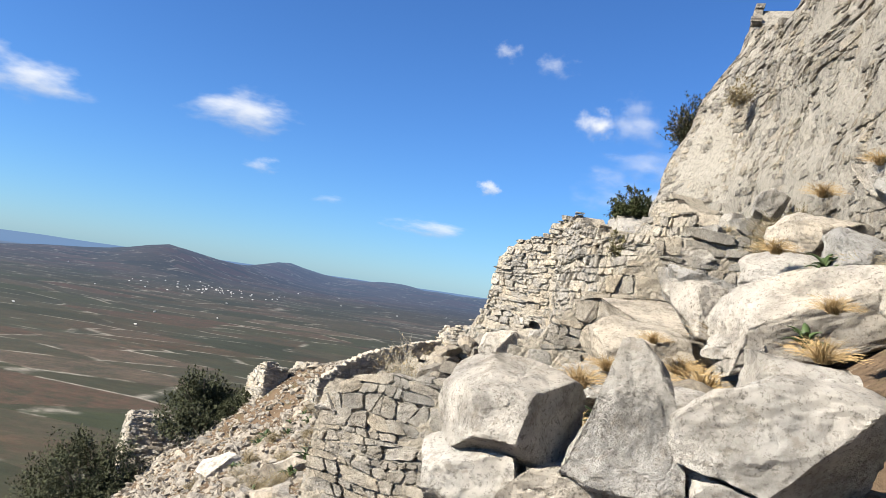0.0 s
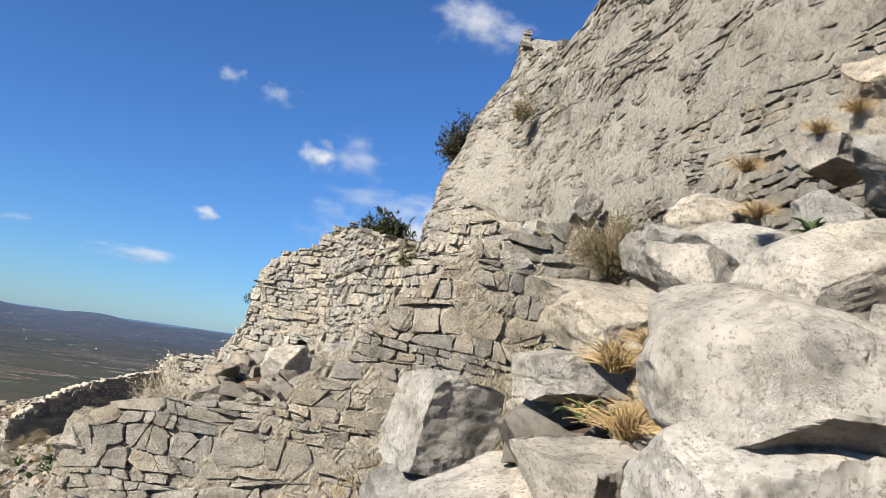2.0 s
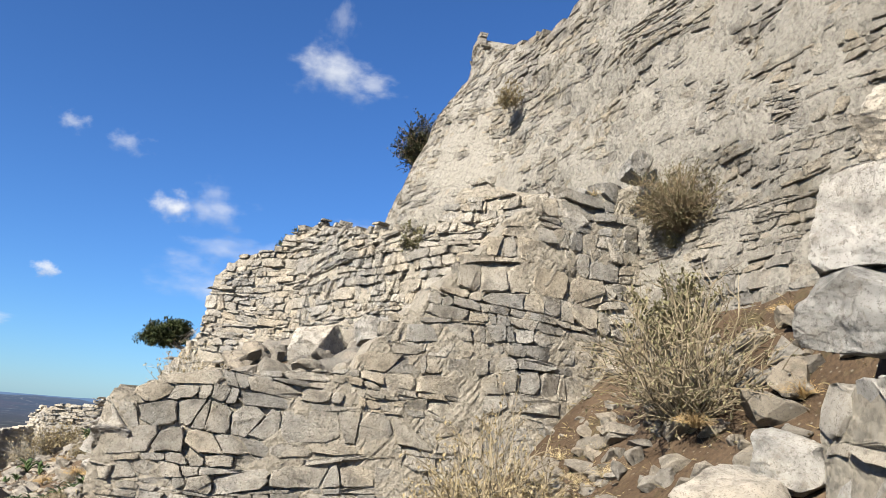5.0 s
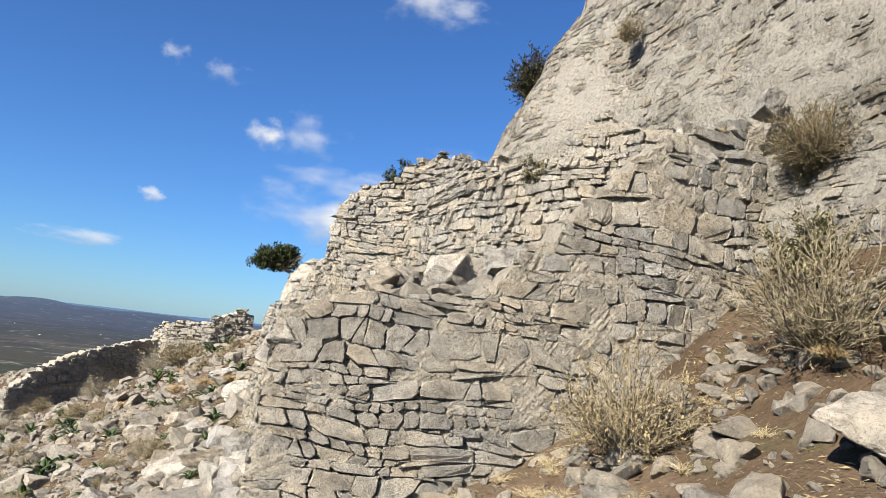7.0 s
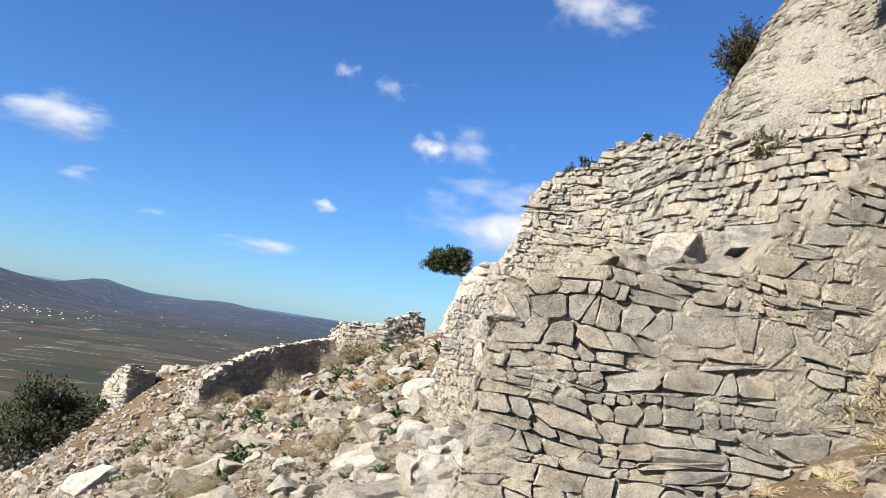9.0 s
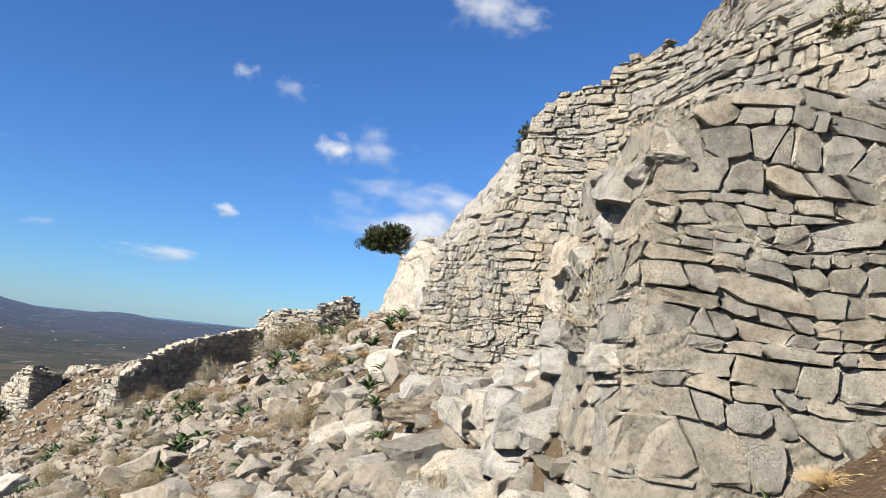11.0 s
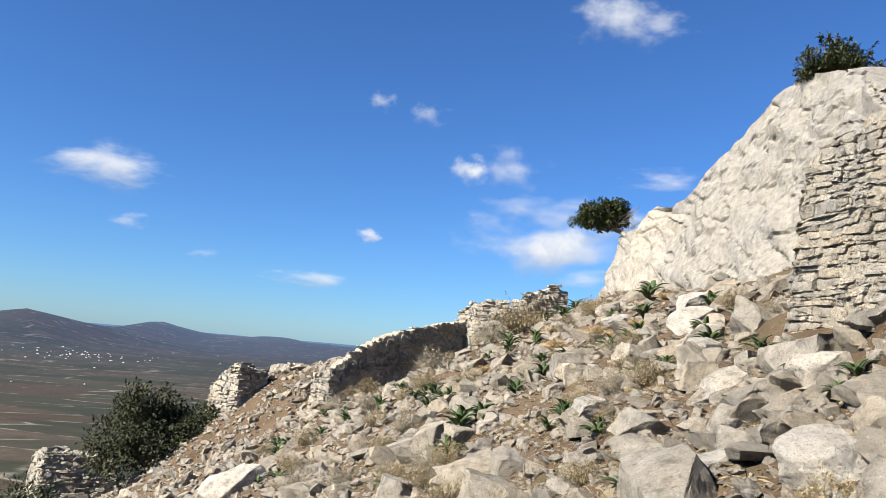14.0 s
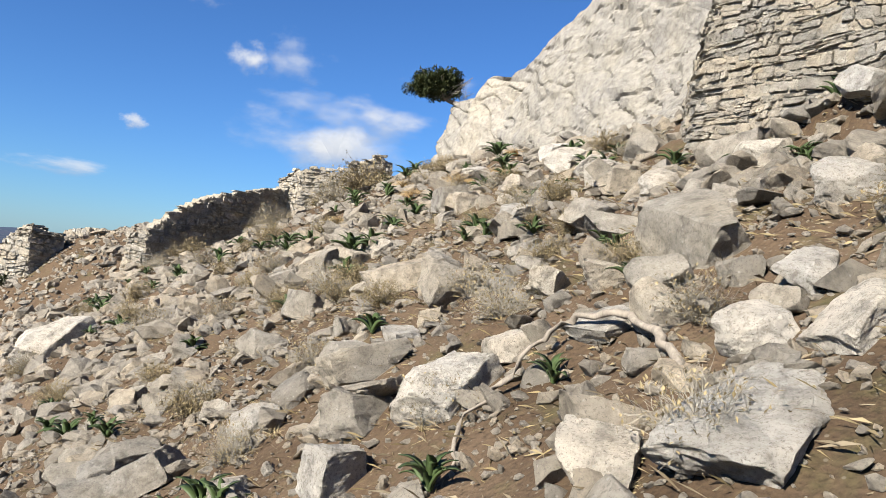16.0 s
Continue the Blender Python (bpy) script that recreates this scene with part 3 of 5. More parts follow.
tower = Face([(5.6, 14.2), (4.95, 12.3), (4.25, 9.3), (4.02, 8.4), (3.86, 6.5), (3.83, 5.0), (3.8, 3.0), (3.75, 1.0), (3.7, -3.5)], 0.13, 3.5,
             [(0, 2.5), (0.284, 2.0), (0.442, 1.5), (0.526, 1.3), (0.638, 0.8), (1, 0.2)],
             [(0, 4.4), (0.112, 4.7), (0.25, 4.45), (0.3, 4.5), (0.306, 5.3), (0.325, 5.25), (0.345, 4.95), (0.36, 4.75), (0.4, 4.5), (0.45, 4.3),
              (0.5, 4.4), (0.56, 4.7), (0.64, 5.2), (1, 5.5)], seed=13, flare=tower_foot)
rubble_wall("wall_tower", "tall castle wall of limestone rubble under worn lime render", tower, (0.07, 0.13), (0.08, 0.17), 0.003, (-0.012, 0.016), 0.8,
            TOWER_STONE, TOWER_SMALL, PLASTER, 5, limit=300, core_out=0.0, near=0.45, tilt=0.5, worn=0.022, ragged=0.09, render=tower_render, warp=0.5)
far = Face([(-5.45, 23.75), (-5.0, 23.3), (-1.2, 27.1)], 0.05, -2.0,
           [(0, -3.5), (0.106, -3.5), (1, -1.7)],
           [(0, -2.75), (0.106, -2.6), (0.2, -2.3), (0.4, -1.65), (0.6, -1.4), (0.85, -1.08), (1, -0.95)], seed=14)
rubble_wall("wall_far", "low curving drystone wall standing on the slope", far, (0.1, 0.22), (0.16, 0.4), 0.012, (-0.02, 0.05), 0.3,
            STONE, STONE_SMALL, MORTAR, 6, limit=200, ragged=0.14)
stump = Face([(-9.0, 27.5), (-7.9, 26.2), (-7.2, 26.8)], 0.08, -3.0, [(0, -4.8), (0.6, -4.4), (1, -3.9)],
             [(0, -3.6), (0.25, -3.1), (0.55, -2.75), (0.7, -2.8), (1, -3.0)], seed=15)
rubble_wall("wall_stump", "broken end of a drystone wall", stump, (0.16, 0.3), (0.25, 0.5), 0.015, (-0.02, 0.06), 0.6,
            STONE, STONE_SMALL, MORTAR, 7, limit=60)
low = Face([(-7.5, 28.4), (-6.7, 27.3), (-5.0, 28.6)], 0.08, -3.0, [(0, -3.6), (1, -3.4)], [(0, -2.85), (0.4, -2.7), (0.7, -2.8), (1, -3.0)], seed=16)
rubble_wall("wall_low", "low heap of a fallen drystone wall", low, (0.16, 0.3), (0.25, 0.5), 0.015, (-0.02, 0.06), 0.6,
            STONE, STONE_SMALL, MORTAR, 8, limit=40)
edge = Face([(-15.2, 30.0), (-14.0, 28.2), (-11.6, 29.4)], 0.1, -6.5, [(0, -8.5), (1, -8.0)], [(0, -6.4), (0.45, -5.9), (0.8, -6.2), (1, -7.0)], seed=17)
rubble_wall("wall_edge", "rough drystone wall at the brink of the slope", edge, (0.16, 0.32), (0.22, 0.5), 0.015, (-0.02, 0.07), 0.7,
            STONE, STONE_SMALL, MORTAR, 9, limit=60)
ridge = Face([(-1.7, 27.6), (-1.25, 26.5), (0.2, 26.2), (1.5, 26.6)], 0.06, -0.5, [(0, -2.4), (0.3, -2.2), (1, -1.2)],
             [(0, -0.7), (0.25, -0.45), (0.45, -0.3), (0.55, -0.42), (0.75, 0.0), (0.9, 0.25), (1, 0.1)], seed=19)
rubble_wall("wall_ridge", "tumbled drystone wall along the brow of the slope", ridge, (0.1, 0.22), (0.16, 0.4), 0.012, (-0.03, 0.06), 0.4,
            STONE, STONE_SMALL, MORTAR, 12, limit=120, ragged=0.16)
blocks = Face([(2.1, 1.25), (1.62, 1.12), (1.55, 0.9), (1.67, 0.2), (1.66, -0.24), (2.2, -0.42), (3.3, -0.82)], 0.05, 0.5,
              [(0, -0.4), (0.5, -0.45), (1, 0.0)], [(0, 0.1), (0.2, 0.3), (0.45, 0.55), (0.55, 0.66), (1, 1.05)], seed=18)
rubble_wall("wall_blocks", "terrace wall of great rough limestone blocks", blocks, (0.12, 0.26), (0.13, 0.32), 0.006, (-0.01, 0.02), 0.25,
            BOULDER, STONE_SMALL, MORTAR, 10, limit=160, near=0.62, core_out=0.0)


# ---- the crag ----
def crag(name, label, face, thick, seed, rough=0.35, nu=170, nv=90):
    verts, faces = [], []
    us = np.linspace(0, face.length, nu + 1)
    for u in us:
        b, t = face.base(u) - 0.6, face.top(u) + 0.12 * grain(u * 1.6, seed, 8)
        for k in range(nv + 1):
            s = k / nv
            z = b + (t - b) * min(s / 0.85, 1)
            # slanting ledges and broken planes
            a = 1.1 * u + 1.9 * z
            o = rough * grain(u * 0.55, z * 0.8, seed, 2) + 0.35 * abs(grain(a * 0.9, (u - z) * 0.5, seed + 5))
            saw = (a * 1.3 + 1.5 * grain(u * 0.9, z * 0.9, seed + 9)) % 1.0
            o += 0.02 * saw * (0.4 + grain(u * 0.7, z * 0.5, seed + 4) + 0.5) - 0.07 * max(0, 0.06 - abs(grain(a * 1.4, (u - z) * 0.9, seed + 6))) / 0.06
            o += 0.05 * grain(u * 2.2, z * 1.3 + u, seed + 7, 5)
            if s > 0.85:
                q = face.at(u, t, o) - (face.at(u, t, 1) - face.at(u, t, 0)) * (thick * (s - 0.85) / 0.15)
                q.z += 0.15 * grain(q.x * 2, q.y * 2, seed, 3)
                verts.append(q)
            else:
                verts.append(face.at(u, z, o))
    m = nv + 1
    for i in range(nu):
        for k in range(nv):
            faces.append((i * m + k, (i + 1) * m + k, (i + 1) * m + k + 1, i * m + k + 1))
    return tagged(new(name, mesh_of(name, verts, faces, CRAG)), label, "rock face", kind="structure")


crag("crag_lower", "pale limestone crag with slanting ledges", Face([(3.6, 25.5), (2.45, 23.4), (1.7, 21.1), (2.3, 19.8), (3.2, 18.4)], 0.33, 0.0,
     [(0, -0.9), (0.4, -1.0), (1, -0.8)], [(0, 1.7), (0.3, 2.0), (0.42, 1.95), (0.6, 1.7), (0.8, 1.4), (1, 1.4)], seed=40), 2.5, 41)
crag("crag_upper", "tall grey limestone cliff face", Face([(2.2, 23.5), (2.5, 20.5), (2.75, 18.5), (3.0, 16.5), (3.2, 13.6), (3.6, 11.3)], 0.3, 1.5,
     [(0, -0.6), (0.5, -0.5), (1, -0.2)], [(0, 1.5), (0.22, 1.5), (0.33, 1.95), (0.41, 2.7), (0.49, 3.2), (0.57, 3.4), (0.7, 2.9), (0.81, 2.1), (1, 1.2)], seed=50), 3.0, 51, 0.4)


# ---- scree ----
def scatter(seed, n, box, size, clear):
    rng = random.Random(seed)
    out = []
    while len(out) < n:
        x, y = rng.uniform(*box[:2]), rng.uniform(*box[2:])
        s = size * math.exp(rng.gauss(0, 0.55))
        if clear(x, y) and grain(x * 0.7, y * 0.7, 77) + rng.uniform(-0.5, 0.5) > -0.28:
            out.append((x, y, min(s, size * 3.2)))
    return out


def open_slope(x, y):
    """True where no wall stands and no one walks."""
    if y > 4.2 and x > 0.05 and y < 11.5 and x > 0.1 + 0.02 * y:
        return False
    if x > 2.6 and y > 11:
        return False
    if x > 1.5 and y < 4.2:
        return False
    return True


def stones_of(places, rng, level_mesh, name, mat, label):
    V, F, o = [], [], 0
    zs = land(np.array([p[0] for p in places]), np.array([p[1] for p in places]))
    for (x, y, s), gz in zip(places, zs):
        v, f = level_mesh[rng.randrange(len(level_mesh))]
        a = rng.uniform(0, 2 * math.pi)
        m = np.array(Euler((rng.uniform(-0.5, 0.5), rng.uniform(-0.5, 0.5) - 0.3, a)).to_matrix())
        q = (v * (s * rng.uniform(0.8, 1.5), s * rng.uniform(0.7, 1.1), s * rng.uniform(0.45, 0.8))) @ m.T
        q = q + (x, y, gz + 0.12 * s)
        V.append(q)
        F.append(f + o)
        o += len(v)
    V, F = np.concatenate(V), np.concatenate(F)
    me = bpy.data.meshes.new(name)
    me.vertices.add(len(V))
    me.vertices.foreach_set("co", V.ravel())
    me.loops.add(F.size)
    me.loops.foreach_set("vertex_index", F.ravel())
    me.polygons.add(len(F))
    me.polygons.foreach_set("loop_start", np.arange(0, F.size, 3))
    me.polygons.foreach_set("use_smooth", np.zeros(len(F), bool))
    me.update(calc_edges=True)
    me.materials.append(mat)
    return tagged(new(name, me), label, "scree", kind="stuff")


def arrays(me):
    return np.array([v.co for v in me.vertices]), np.array([p.vertices[:] for p in me.polygons])


SMALL = [arrays(rock_mesh("pebble", 300 + k, SCREE, 1, 5)) for k in range(10)]
MIDDLE = [arrays(rock_mesh("chip", 400 + k, SCREE, 3, 10)) for k in range(12)]
rng = random.Random(5)
stones_of(scatter(1, 15000, (-13, 1.6, 4, 31), 0.055, open_slope) + scatter(9, 9000, (-5.5, 1.0, 4.6, 13), 0.028, open_slope) + scatter(10, 2600, (-10, 1.4, -5, 4.4), 0.05, open_slope), rng, SMALL, "scree", SCREE, "scattered small pale limestone chips on brown soil")
stones_of(scatter(2, 700, (-7, 2.6, 5.5, 15), 0.11, open_slope), rng, MIDDLE, "scree_stones", SCREE, "pale angular limestone scree on the slope")
stones_of(scatter(12, 7500, (-13, 2.6, 13, 30), 0.13, open_slope), rng, SMALL, "scree_blocks", SCREE, "grey angular limestone scree covering the far slope")
for x, y, s in scatter(3, 230, (-5.0, 0.9, 5.2, 14), 0.17, lambda x, y: open_slope(x, y) and (x + 4) ** 2 + (y - 4.5) ** 2 > 1.5):
    ob = new("rock", ROCKS[rng.randrange(len(ROCKS))])
    ob.matrix_basis = pose(x, y, ground_z(x, y) + 0.14 * s, rng.uniform(-20, 20), rng.uniform(-40, 10), rng.uniform(0, 360)) @ Matrix.Diagonal(
        (s * rng.uniform(0.9, 1.6), s * rng.uniform(0.7, 1.1), s * rng.uniform(0.5, 0.85), 1))
    tagged(ob, "pale angular limestone rock on the stony slope", "rock", "loose rocks")
stones_of(scatter(4, 900, (0.5, 2.6, 4.45, 8.3), 0.11, lambda x, y: (x - 1.9) * 0.968 + (y - 8.5) * 0.25 < 0), rng, MIDDLE, "wall_rubble", SCREE, "fallen rubble lying on the broken wall")
stones_of(scatter(6, 520, (0.4, 3.3, 1.2, 4.0), 0.05, lambda x, y: y > 1.6 or x > 1.9), rng, SMALL, "bank_chips", SCREE, "limestone chips on the brown bank")
stones_of(scatter(7, 330, (1.6, 3.3, -0.2, 3.6), 0.09, lambda x, y: True), rng, MIDDLE, "bank_stones", SCREE, "loose limestone stones on the bank")

stones_of(scatter(8, 700, (-0.8, 1.7, 4.5, 9.2), 0.1, lambda x, y: x < (0.1 + 0.19 * (y - 4.38) if y < 5.7 else 0.35 + 0.448 * (y - 5.7))), rng, MIDDLE, "terrace_rubble", SCREE, "angular rubble strewn below the broken walls")


# ---- great blocks and boulders by the path ----
BLOCK = "great rough limestone block in the terrace wall"
for row in ((1.79, -0.20, 0.82, 0.25, 0.26, 0.18, -17, 1, 0, 0), (2.03, -0.26, 0.85, 0.24, 0.24, 0.26, -14, 10, 0, 0), (2.27, -0.32, 0.87, 0.31, 0.26, 0.19, -18, 2, 0, -4),
            (1.75, -0.21, 0.69, 0.2, 0.2, 0.14, -17, 3, 0, 0), (1.93, -0.25, 0.68, 0.2, 0.22, 0.14, -17, 5, 0, 0), (2.08, -0.28, 0.70, 0.17, 0.2, 0.12, -17, 6, 0, 0),
            (2.24, -0.33, 0.71, 0.23, 0.2, 0.17, -17, 7, 0, 0), (2.55, -0.42, 0.84, 0.3, 0.26, 0.22, -20, 8, 0, 0), (2.5, -0.4, 0.66, 0.26, 0.22, 0.14, -20, 9, 0, 0)):
    x, y, z, sx, sy, sz, *rest = row
    boulder(x, y, z, 1.13 * sx, sy, 1.1 * sz, *rest, label=BLOCK, name="stone_block")
for row in ((1.8, 1.08, 0.61, 0.3, 0.28, 0.26, 12, 0, 0, 6), (1.74, 1.05, 0.40, 0.34, 0.3, 0.22, -10, 3, 0, 0), (1.95, 0.88, 0.52, 0.44, 0.34, 0.24, 30, 2, 10, 0), (1.95, 1.0, 0.63, 0.1, 0.1, 0.07, 10, 5, 0, 0),
            (1.98, 0.62, 0.45, 0.4, 0.28, 0.2, -20, 5, 0, 8), (2.09, 1.0, 0.79, 0.3, 0.24, 0.17, 15, 6, 0, 0), (2.42, 1.05, 1.12, 0.34, 0.3, 0.2, 0, 7, 0, 0),
            (2.4, 1.3, 0.95, 0.6, 0.35, 0.26, 10, 8, 12, 0), (2.38, 0.92, 1.08, 0.28, 0.24, 0.24, 40, 9, 0, 0), (2.72, 1.15, 1.24, 0.36, 0.3, 0.2, 15, 1, 0, -10),
            (2.58, 0.6, 1.10, 0.56, 0.26, 0.24, -8, 4, 15, -22), (2.86, 0.35, 1.24, 0.28, 0.28, 0.28, 30, 0, 0, 0), (2.17, 0.95, 0.92, 0.36, 0.3, 0.18, 0, 3, 10, 0),
            (2.43, 0.65, 1.0, 0.24, 0.2, 0.16, 60, 2, 0, 0), (3.2, 1.25, 1.9, 0.26, 0.24, 0.24, 20, 5, 0, 0), (3.3, 1.0, 1.93, 0.26, 0.24, 0.22, -20, 6, 0, 0),
            (3.28, 1.2, 1.72, 0.3, 0.26, 0.2, 10, 7, 0, 0), (3.1, 1.3, 1.66, 0.28, 0.24, 0.18, 0, 8, 0, 0), (3.05, 0.9, 1.5, 0.36, 0.3, 0.26, 35, 9, 0, 0),
            (2.9, 1.0, 1.3, 0.3, 0.3, 0.24, 70, 1, 0, 0), (3.02, 1.85, 1.48, 0.42, 0.3, 0.2, 25, 3, 0, 0), (3.3, 0.5, 1.55, 0.4, 0.34, 0.34, 5, 4, 0, 0),
            (3.15, 0.0, 1.35, 0.36, 0.34, 0.3, 45, 0, 0, 0), (2.75, 0.05, 1.02, 0.3, 0.26, 0.22, 15, 2, 0, 0), (2.45, 0.2, 0.9, 0.26, 0.24, 0.18, 80, 5, 0, 0),
            (2.2, 0.35, 0.78, 0.24, 0.2, 0.16, 20, 6, 0, 0), (2.05, 0.05, 0.7, 0.2, 0.2, 0.14, 50, 7, 0, 0), (1.85, 0.35, 0.6, 0.22, 0.2, 0.16, 10, 8, 0, 0),
            (2.3, 2.02, -0.1, 0.56, 0.42, 0.22, 30, 9, 0, -14), (2.55, 2.0, 0.05, 0.34, 0.3, 0.24, 0, 1, 0, 0), (1.85, 0.8, 0.44, 0.36, 0.3, 0.28, 25, 6, 0, 0)):
    boulder(*row)
boulder(3.42, 4.12, 1.96, 0.28, 0.2, 0.25, 5, 2, label="squared grey slab of limestone lodged on the broken wall")
boulder(3.2, 4.5, 1.68, 0.34, 0.3, 0.24, 25, 0, label="grey limestone block fallen on the broken wall")
boulder(2.95, 4.35, 1.5, 0.4, 0.3, 0.22, -10, 5, label="grey limestone block fallen on the broken wall")
boulder(1.55, 5.35, 0.55, 0.36, 0.3, 0.3, 30, 3, 0, -20, label="tilted limestone block on the rubble ledge")
boulder(2.0, 5.2, 0.7, 0.4, 0.34, 0.26, 0, 6, label="limestone block on the rubble ledge")


def on_ground(x, y, sx, sy, sz, turn, k, tilt=0.0, lean=0.0, sunk=0.3, kit=BIG_ROCKS):
    boulder(x, y, ground_z(x, y) + sz * (0.5 - sunk), sx, sy, sz, turn, k, tilt, lean, kit=kit)


for row in ((-2.46, 6.33, 0.66, 0.46, 0.2, 25, 7, 0, -24, 0.4), (-2.03, 6.79, 0.32, 0.26, 0.2, 0, 1, 0, -20), (-1.9, 6.5, 0.46, 0.3, 0.2, 10, 2, 0, -20), (-2.79, 7.98, 0.56, 0.34, 0.32, 25, 3, 0, -20),
            (-2.15, 7.65, 0.34, 0.28, 0.16, 0, 8, 0, -20, 0.36), (-2.77, 6.6, 0.4, 0.3, 0.2, 40, 5, 0, -15), (-2.42, 8.13, 0.25, 0.22, 0.2, 0, 6, 0, 0), (-1.96, 8.64, 0.28, 0.22, 0.22, 30, 7, 0, 0),
            (-1.89, 8.15, 0.3, 0.24, 0.2, 60, 8, 0, 0), (-3.56, 9.15, 0.38, 0.24, 0.2, 0, 9, 0, -20), (-3.31, 7.85, 0.3, 0.26, 0.26, 20, 0, 0, 0), (-0.97, 7.43, 0.4, 0.34, 0.3, 10, 1, 0, -20),
            (-1.52, 7.73, 0.22, 0.2, 0.15, 0, 2, 0, 0), (-5.92, 18.0, 1.3, 0.8, 0.7, 30, 3, 0, -25), (-2.91, 9.56, 0.28, 0.24, 0.18, 0, 4, 0, 0), (-1.26, 10.82, 0.46, 0.34, 0.3, 15, 5, 0, -15),
            (-0.1, 11.36, 0.42, 0.34, 0.34, 40, 6, 0, 0), (-1.2, 8.23, 0.44, 0.3, 0.14, 0, 7, 0, -28), (-2.72, 9.14, 0.22, 0.2, 0.18, 0, 8, 0, 0), (-1.65, 6.95, 0.34, 0.24, 0.16, 20, 9, 0, -25),
            (-0.89, 13.18, 0.4, 0.32, 0.3, 0, 0, 0, -10), (-0.4, 9.9, 0.5, 0.3, 0.24, 30, 1, 0, -25), (0.3, 12.4, 0.55, 0.36, 0.34, 0, 2, 0, -15), (0.6, 13.6, 0.6, 0.4, 0.36, 30, 4, 0, -20),
            (1.2, 15.2, 0.7, 0.5, 0.4, 10, 5, 0, -20), (0.4, 16.5, 0.7, 0.4, 0.3, 50, 7, 0, -20), (-0.2, 9.0, 0.4, 0.34, 0.28, 0, 3, 0, -15),
            (-0.1, 5.4, 0.36, 0.3, 0.26, 0, 2, 0, 0), (0.05, 5.0, 0.4, 0.3, 0.3, 40, 3, 0, 0), (0.1, 4.55, 0.36, 0.3, 0.3, 10, 4, 0, 0), (-0.25, 4.9, 0.3, 0.28, 0.24, 0, 5, 0, 0),
            (0.05, 5.9, 0.34, 0.3, 0.26, 70, 6, 0, 0), (0.15, 6.5, 0.4, 0.3, 0.28, 20, 7, 0, 0), (0.3, 7.2, 0.36, 0.3, 0.28, 0, 8, 0, 0), (0.5, 7.9, 0.4, 0.3, 0.26, 0, 9, 0, 0),
            (-0.2, 6.1, 0.28, 0.24, 0.2, 0, 1, 0, 0), (0.0, 7.6, 0.3, 0.26, 0.22, 50, 0, 0, 0), (0.2, 8.5, 0.36, 0.3, 0.26, 0, 4, 0, 0)):
    on_ground(*row)


# rubble boulders fallen along the walls and on the bank
rng = random.Random(61)
for _ in range(26):
    s = rng.uniform(0.08, 0.2)
    x, y = rng.uniform(2.0, 3.0), rng.uniform(0.7, 1.9)
    on_ground(x, y, s * rng.uniform(1, 1.5), s, s * rng.uniform(0.6, 0.9), rng.uniform(0, 360), rng.randrange(12), rng.uniform(-15, 15), rng.uniform(-25, 5), 0.32, MID_ROCKS)
for _ in range(95):
    s = rng.uniform(0.16, 0.34)
    y = rng.uniform(4.5, 9.0)
    edge_x = 0.2 + 0.19 * (y - 4.38) if y < 5.7 else 0.45 + 0.448 * (y - 5.7)
    x = edge_x - 0.1 - 0.75 * rng.random() ** 1.4
    on_ground(x, y, s * rng.uniform(1, 1.6), s, s * rng.uniform(0.6, 0.95), rng.uniform(0, 360), rng.randrange(12), rng.uniform(-15, 15), rng.uniform(-25, 5), 0.3, MID_ROCKS)
for _ in range(22):
    y = rng.uniform(4.5, 7.2)
    edge_x = 0.2 + 0.19 * (y - 4.38) if y < 5.7 else 0.45 + 0.448 * (y - 5.7)
    z = rng.uniform(-0.95, 0.15)
    s = rng.uniform(0.2, 0.36)
    boulder(edge_x + 0.1 * z + 0.07, y, z, s, s * rng.uniform(1.1, 1.7), s * rng.uniform(0.5, 0.75), rng.uniform(-20, 20) - 12, rng.randrange(12), rng.uniform(-10, 10), rng.uniform(-12, 12),
            label="large pale stone jutting from the broken wall", kit=MID_ROCKS)


# ---- plants ----
def tube(verts, faces, pts, r0, r1, sides=3):
    o = len(verts)
    n = len(pts)
    for i, p in enumerate(pts):
        d = (Vector(pts[min(i + 1, n - 1)]) - Vector(pts[max(i - 1, 0)])).normalized()
        s = d.orthogonal().normalized()
        t = d.cross(s)
        r = r0 + (r1 - r0) * i / (n - 1)
        for k in range(sides):
            a = 2 * math.pi * k / sides
            verts.append(Vector(p) + (s * math.cos(a) + t * math.sin(a)) * r)
    for i in range(n - 1):
        for k in range(sides):
            l = (k + 1) % sides
            faces.append((o + i * sides + k, o + i * sides + l, o + (i + 1) * sides + l, o + (i + 1) * sides + k))


def leaf(verts, faces, p, d, up, length, width):
    """A small folded leaf."""
    s = d.cross(up)
    s = s.normalized() if s.length > 1e-4 else d.orthogonal().normalized()
    n = s.cross(d)
    o = len(verts)
    verts += [p, p + d * length * 0.5 + s * width * 0.5 + n * width * 0.2, p + d * length, p + d * length * 0.5 - s * width * 0.5 + n * width * 0.2]
    faces += [(o, o + 1, o + 2), (o, o + 2, o + 3)]


def rand_dir(rng, low=-1.0):
    while True:
        v = Vector((rng.uniform(-1, 1), rng.uniform(-1, 1), rng.uniform(low, 1)))
        if 0.05 < v.length < 1:
            return v.normalized()


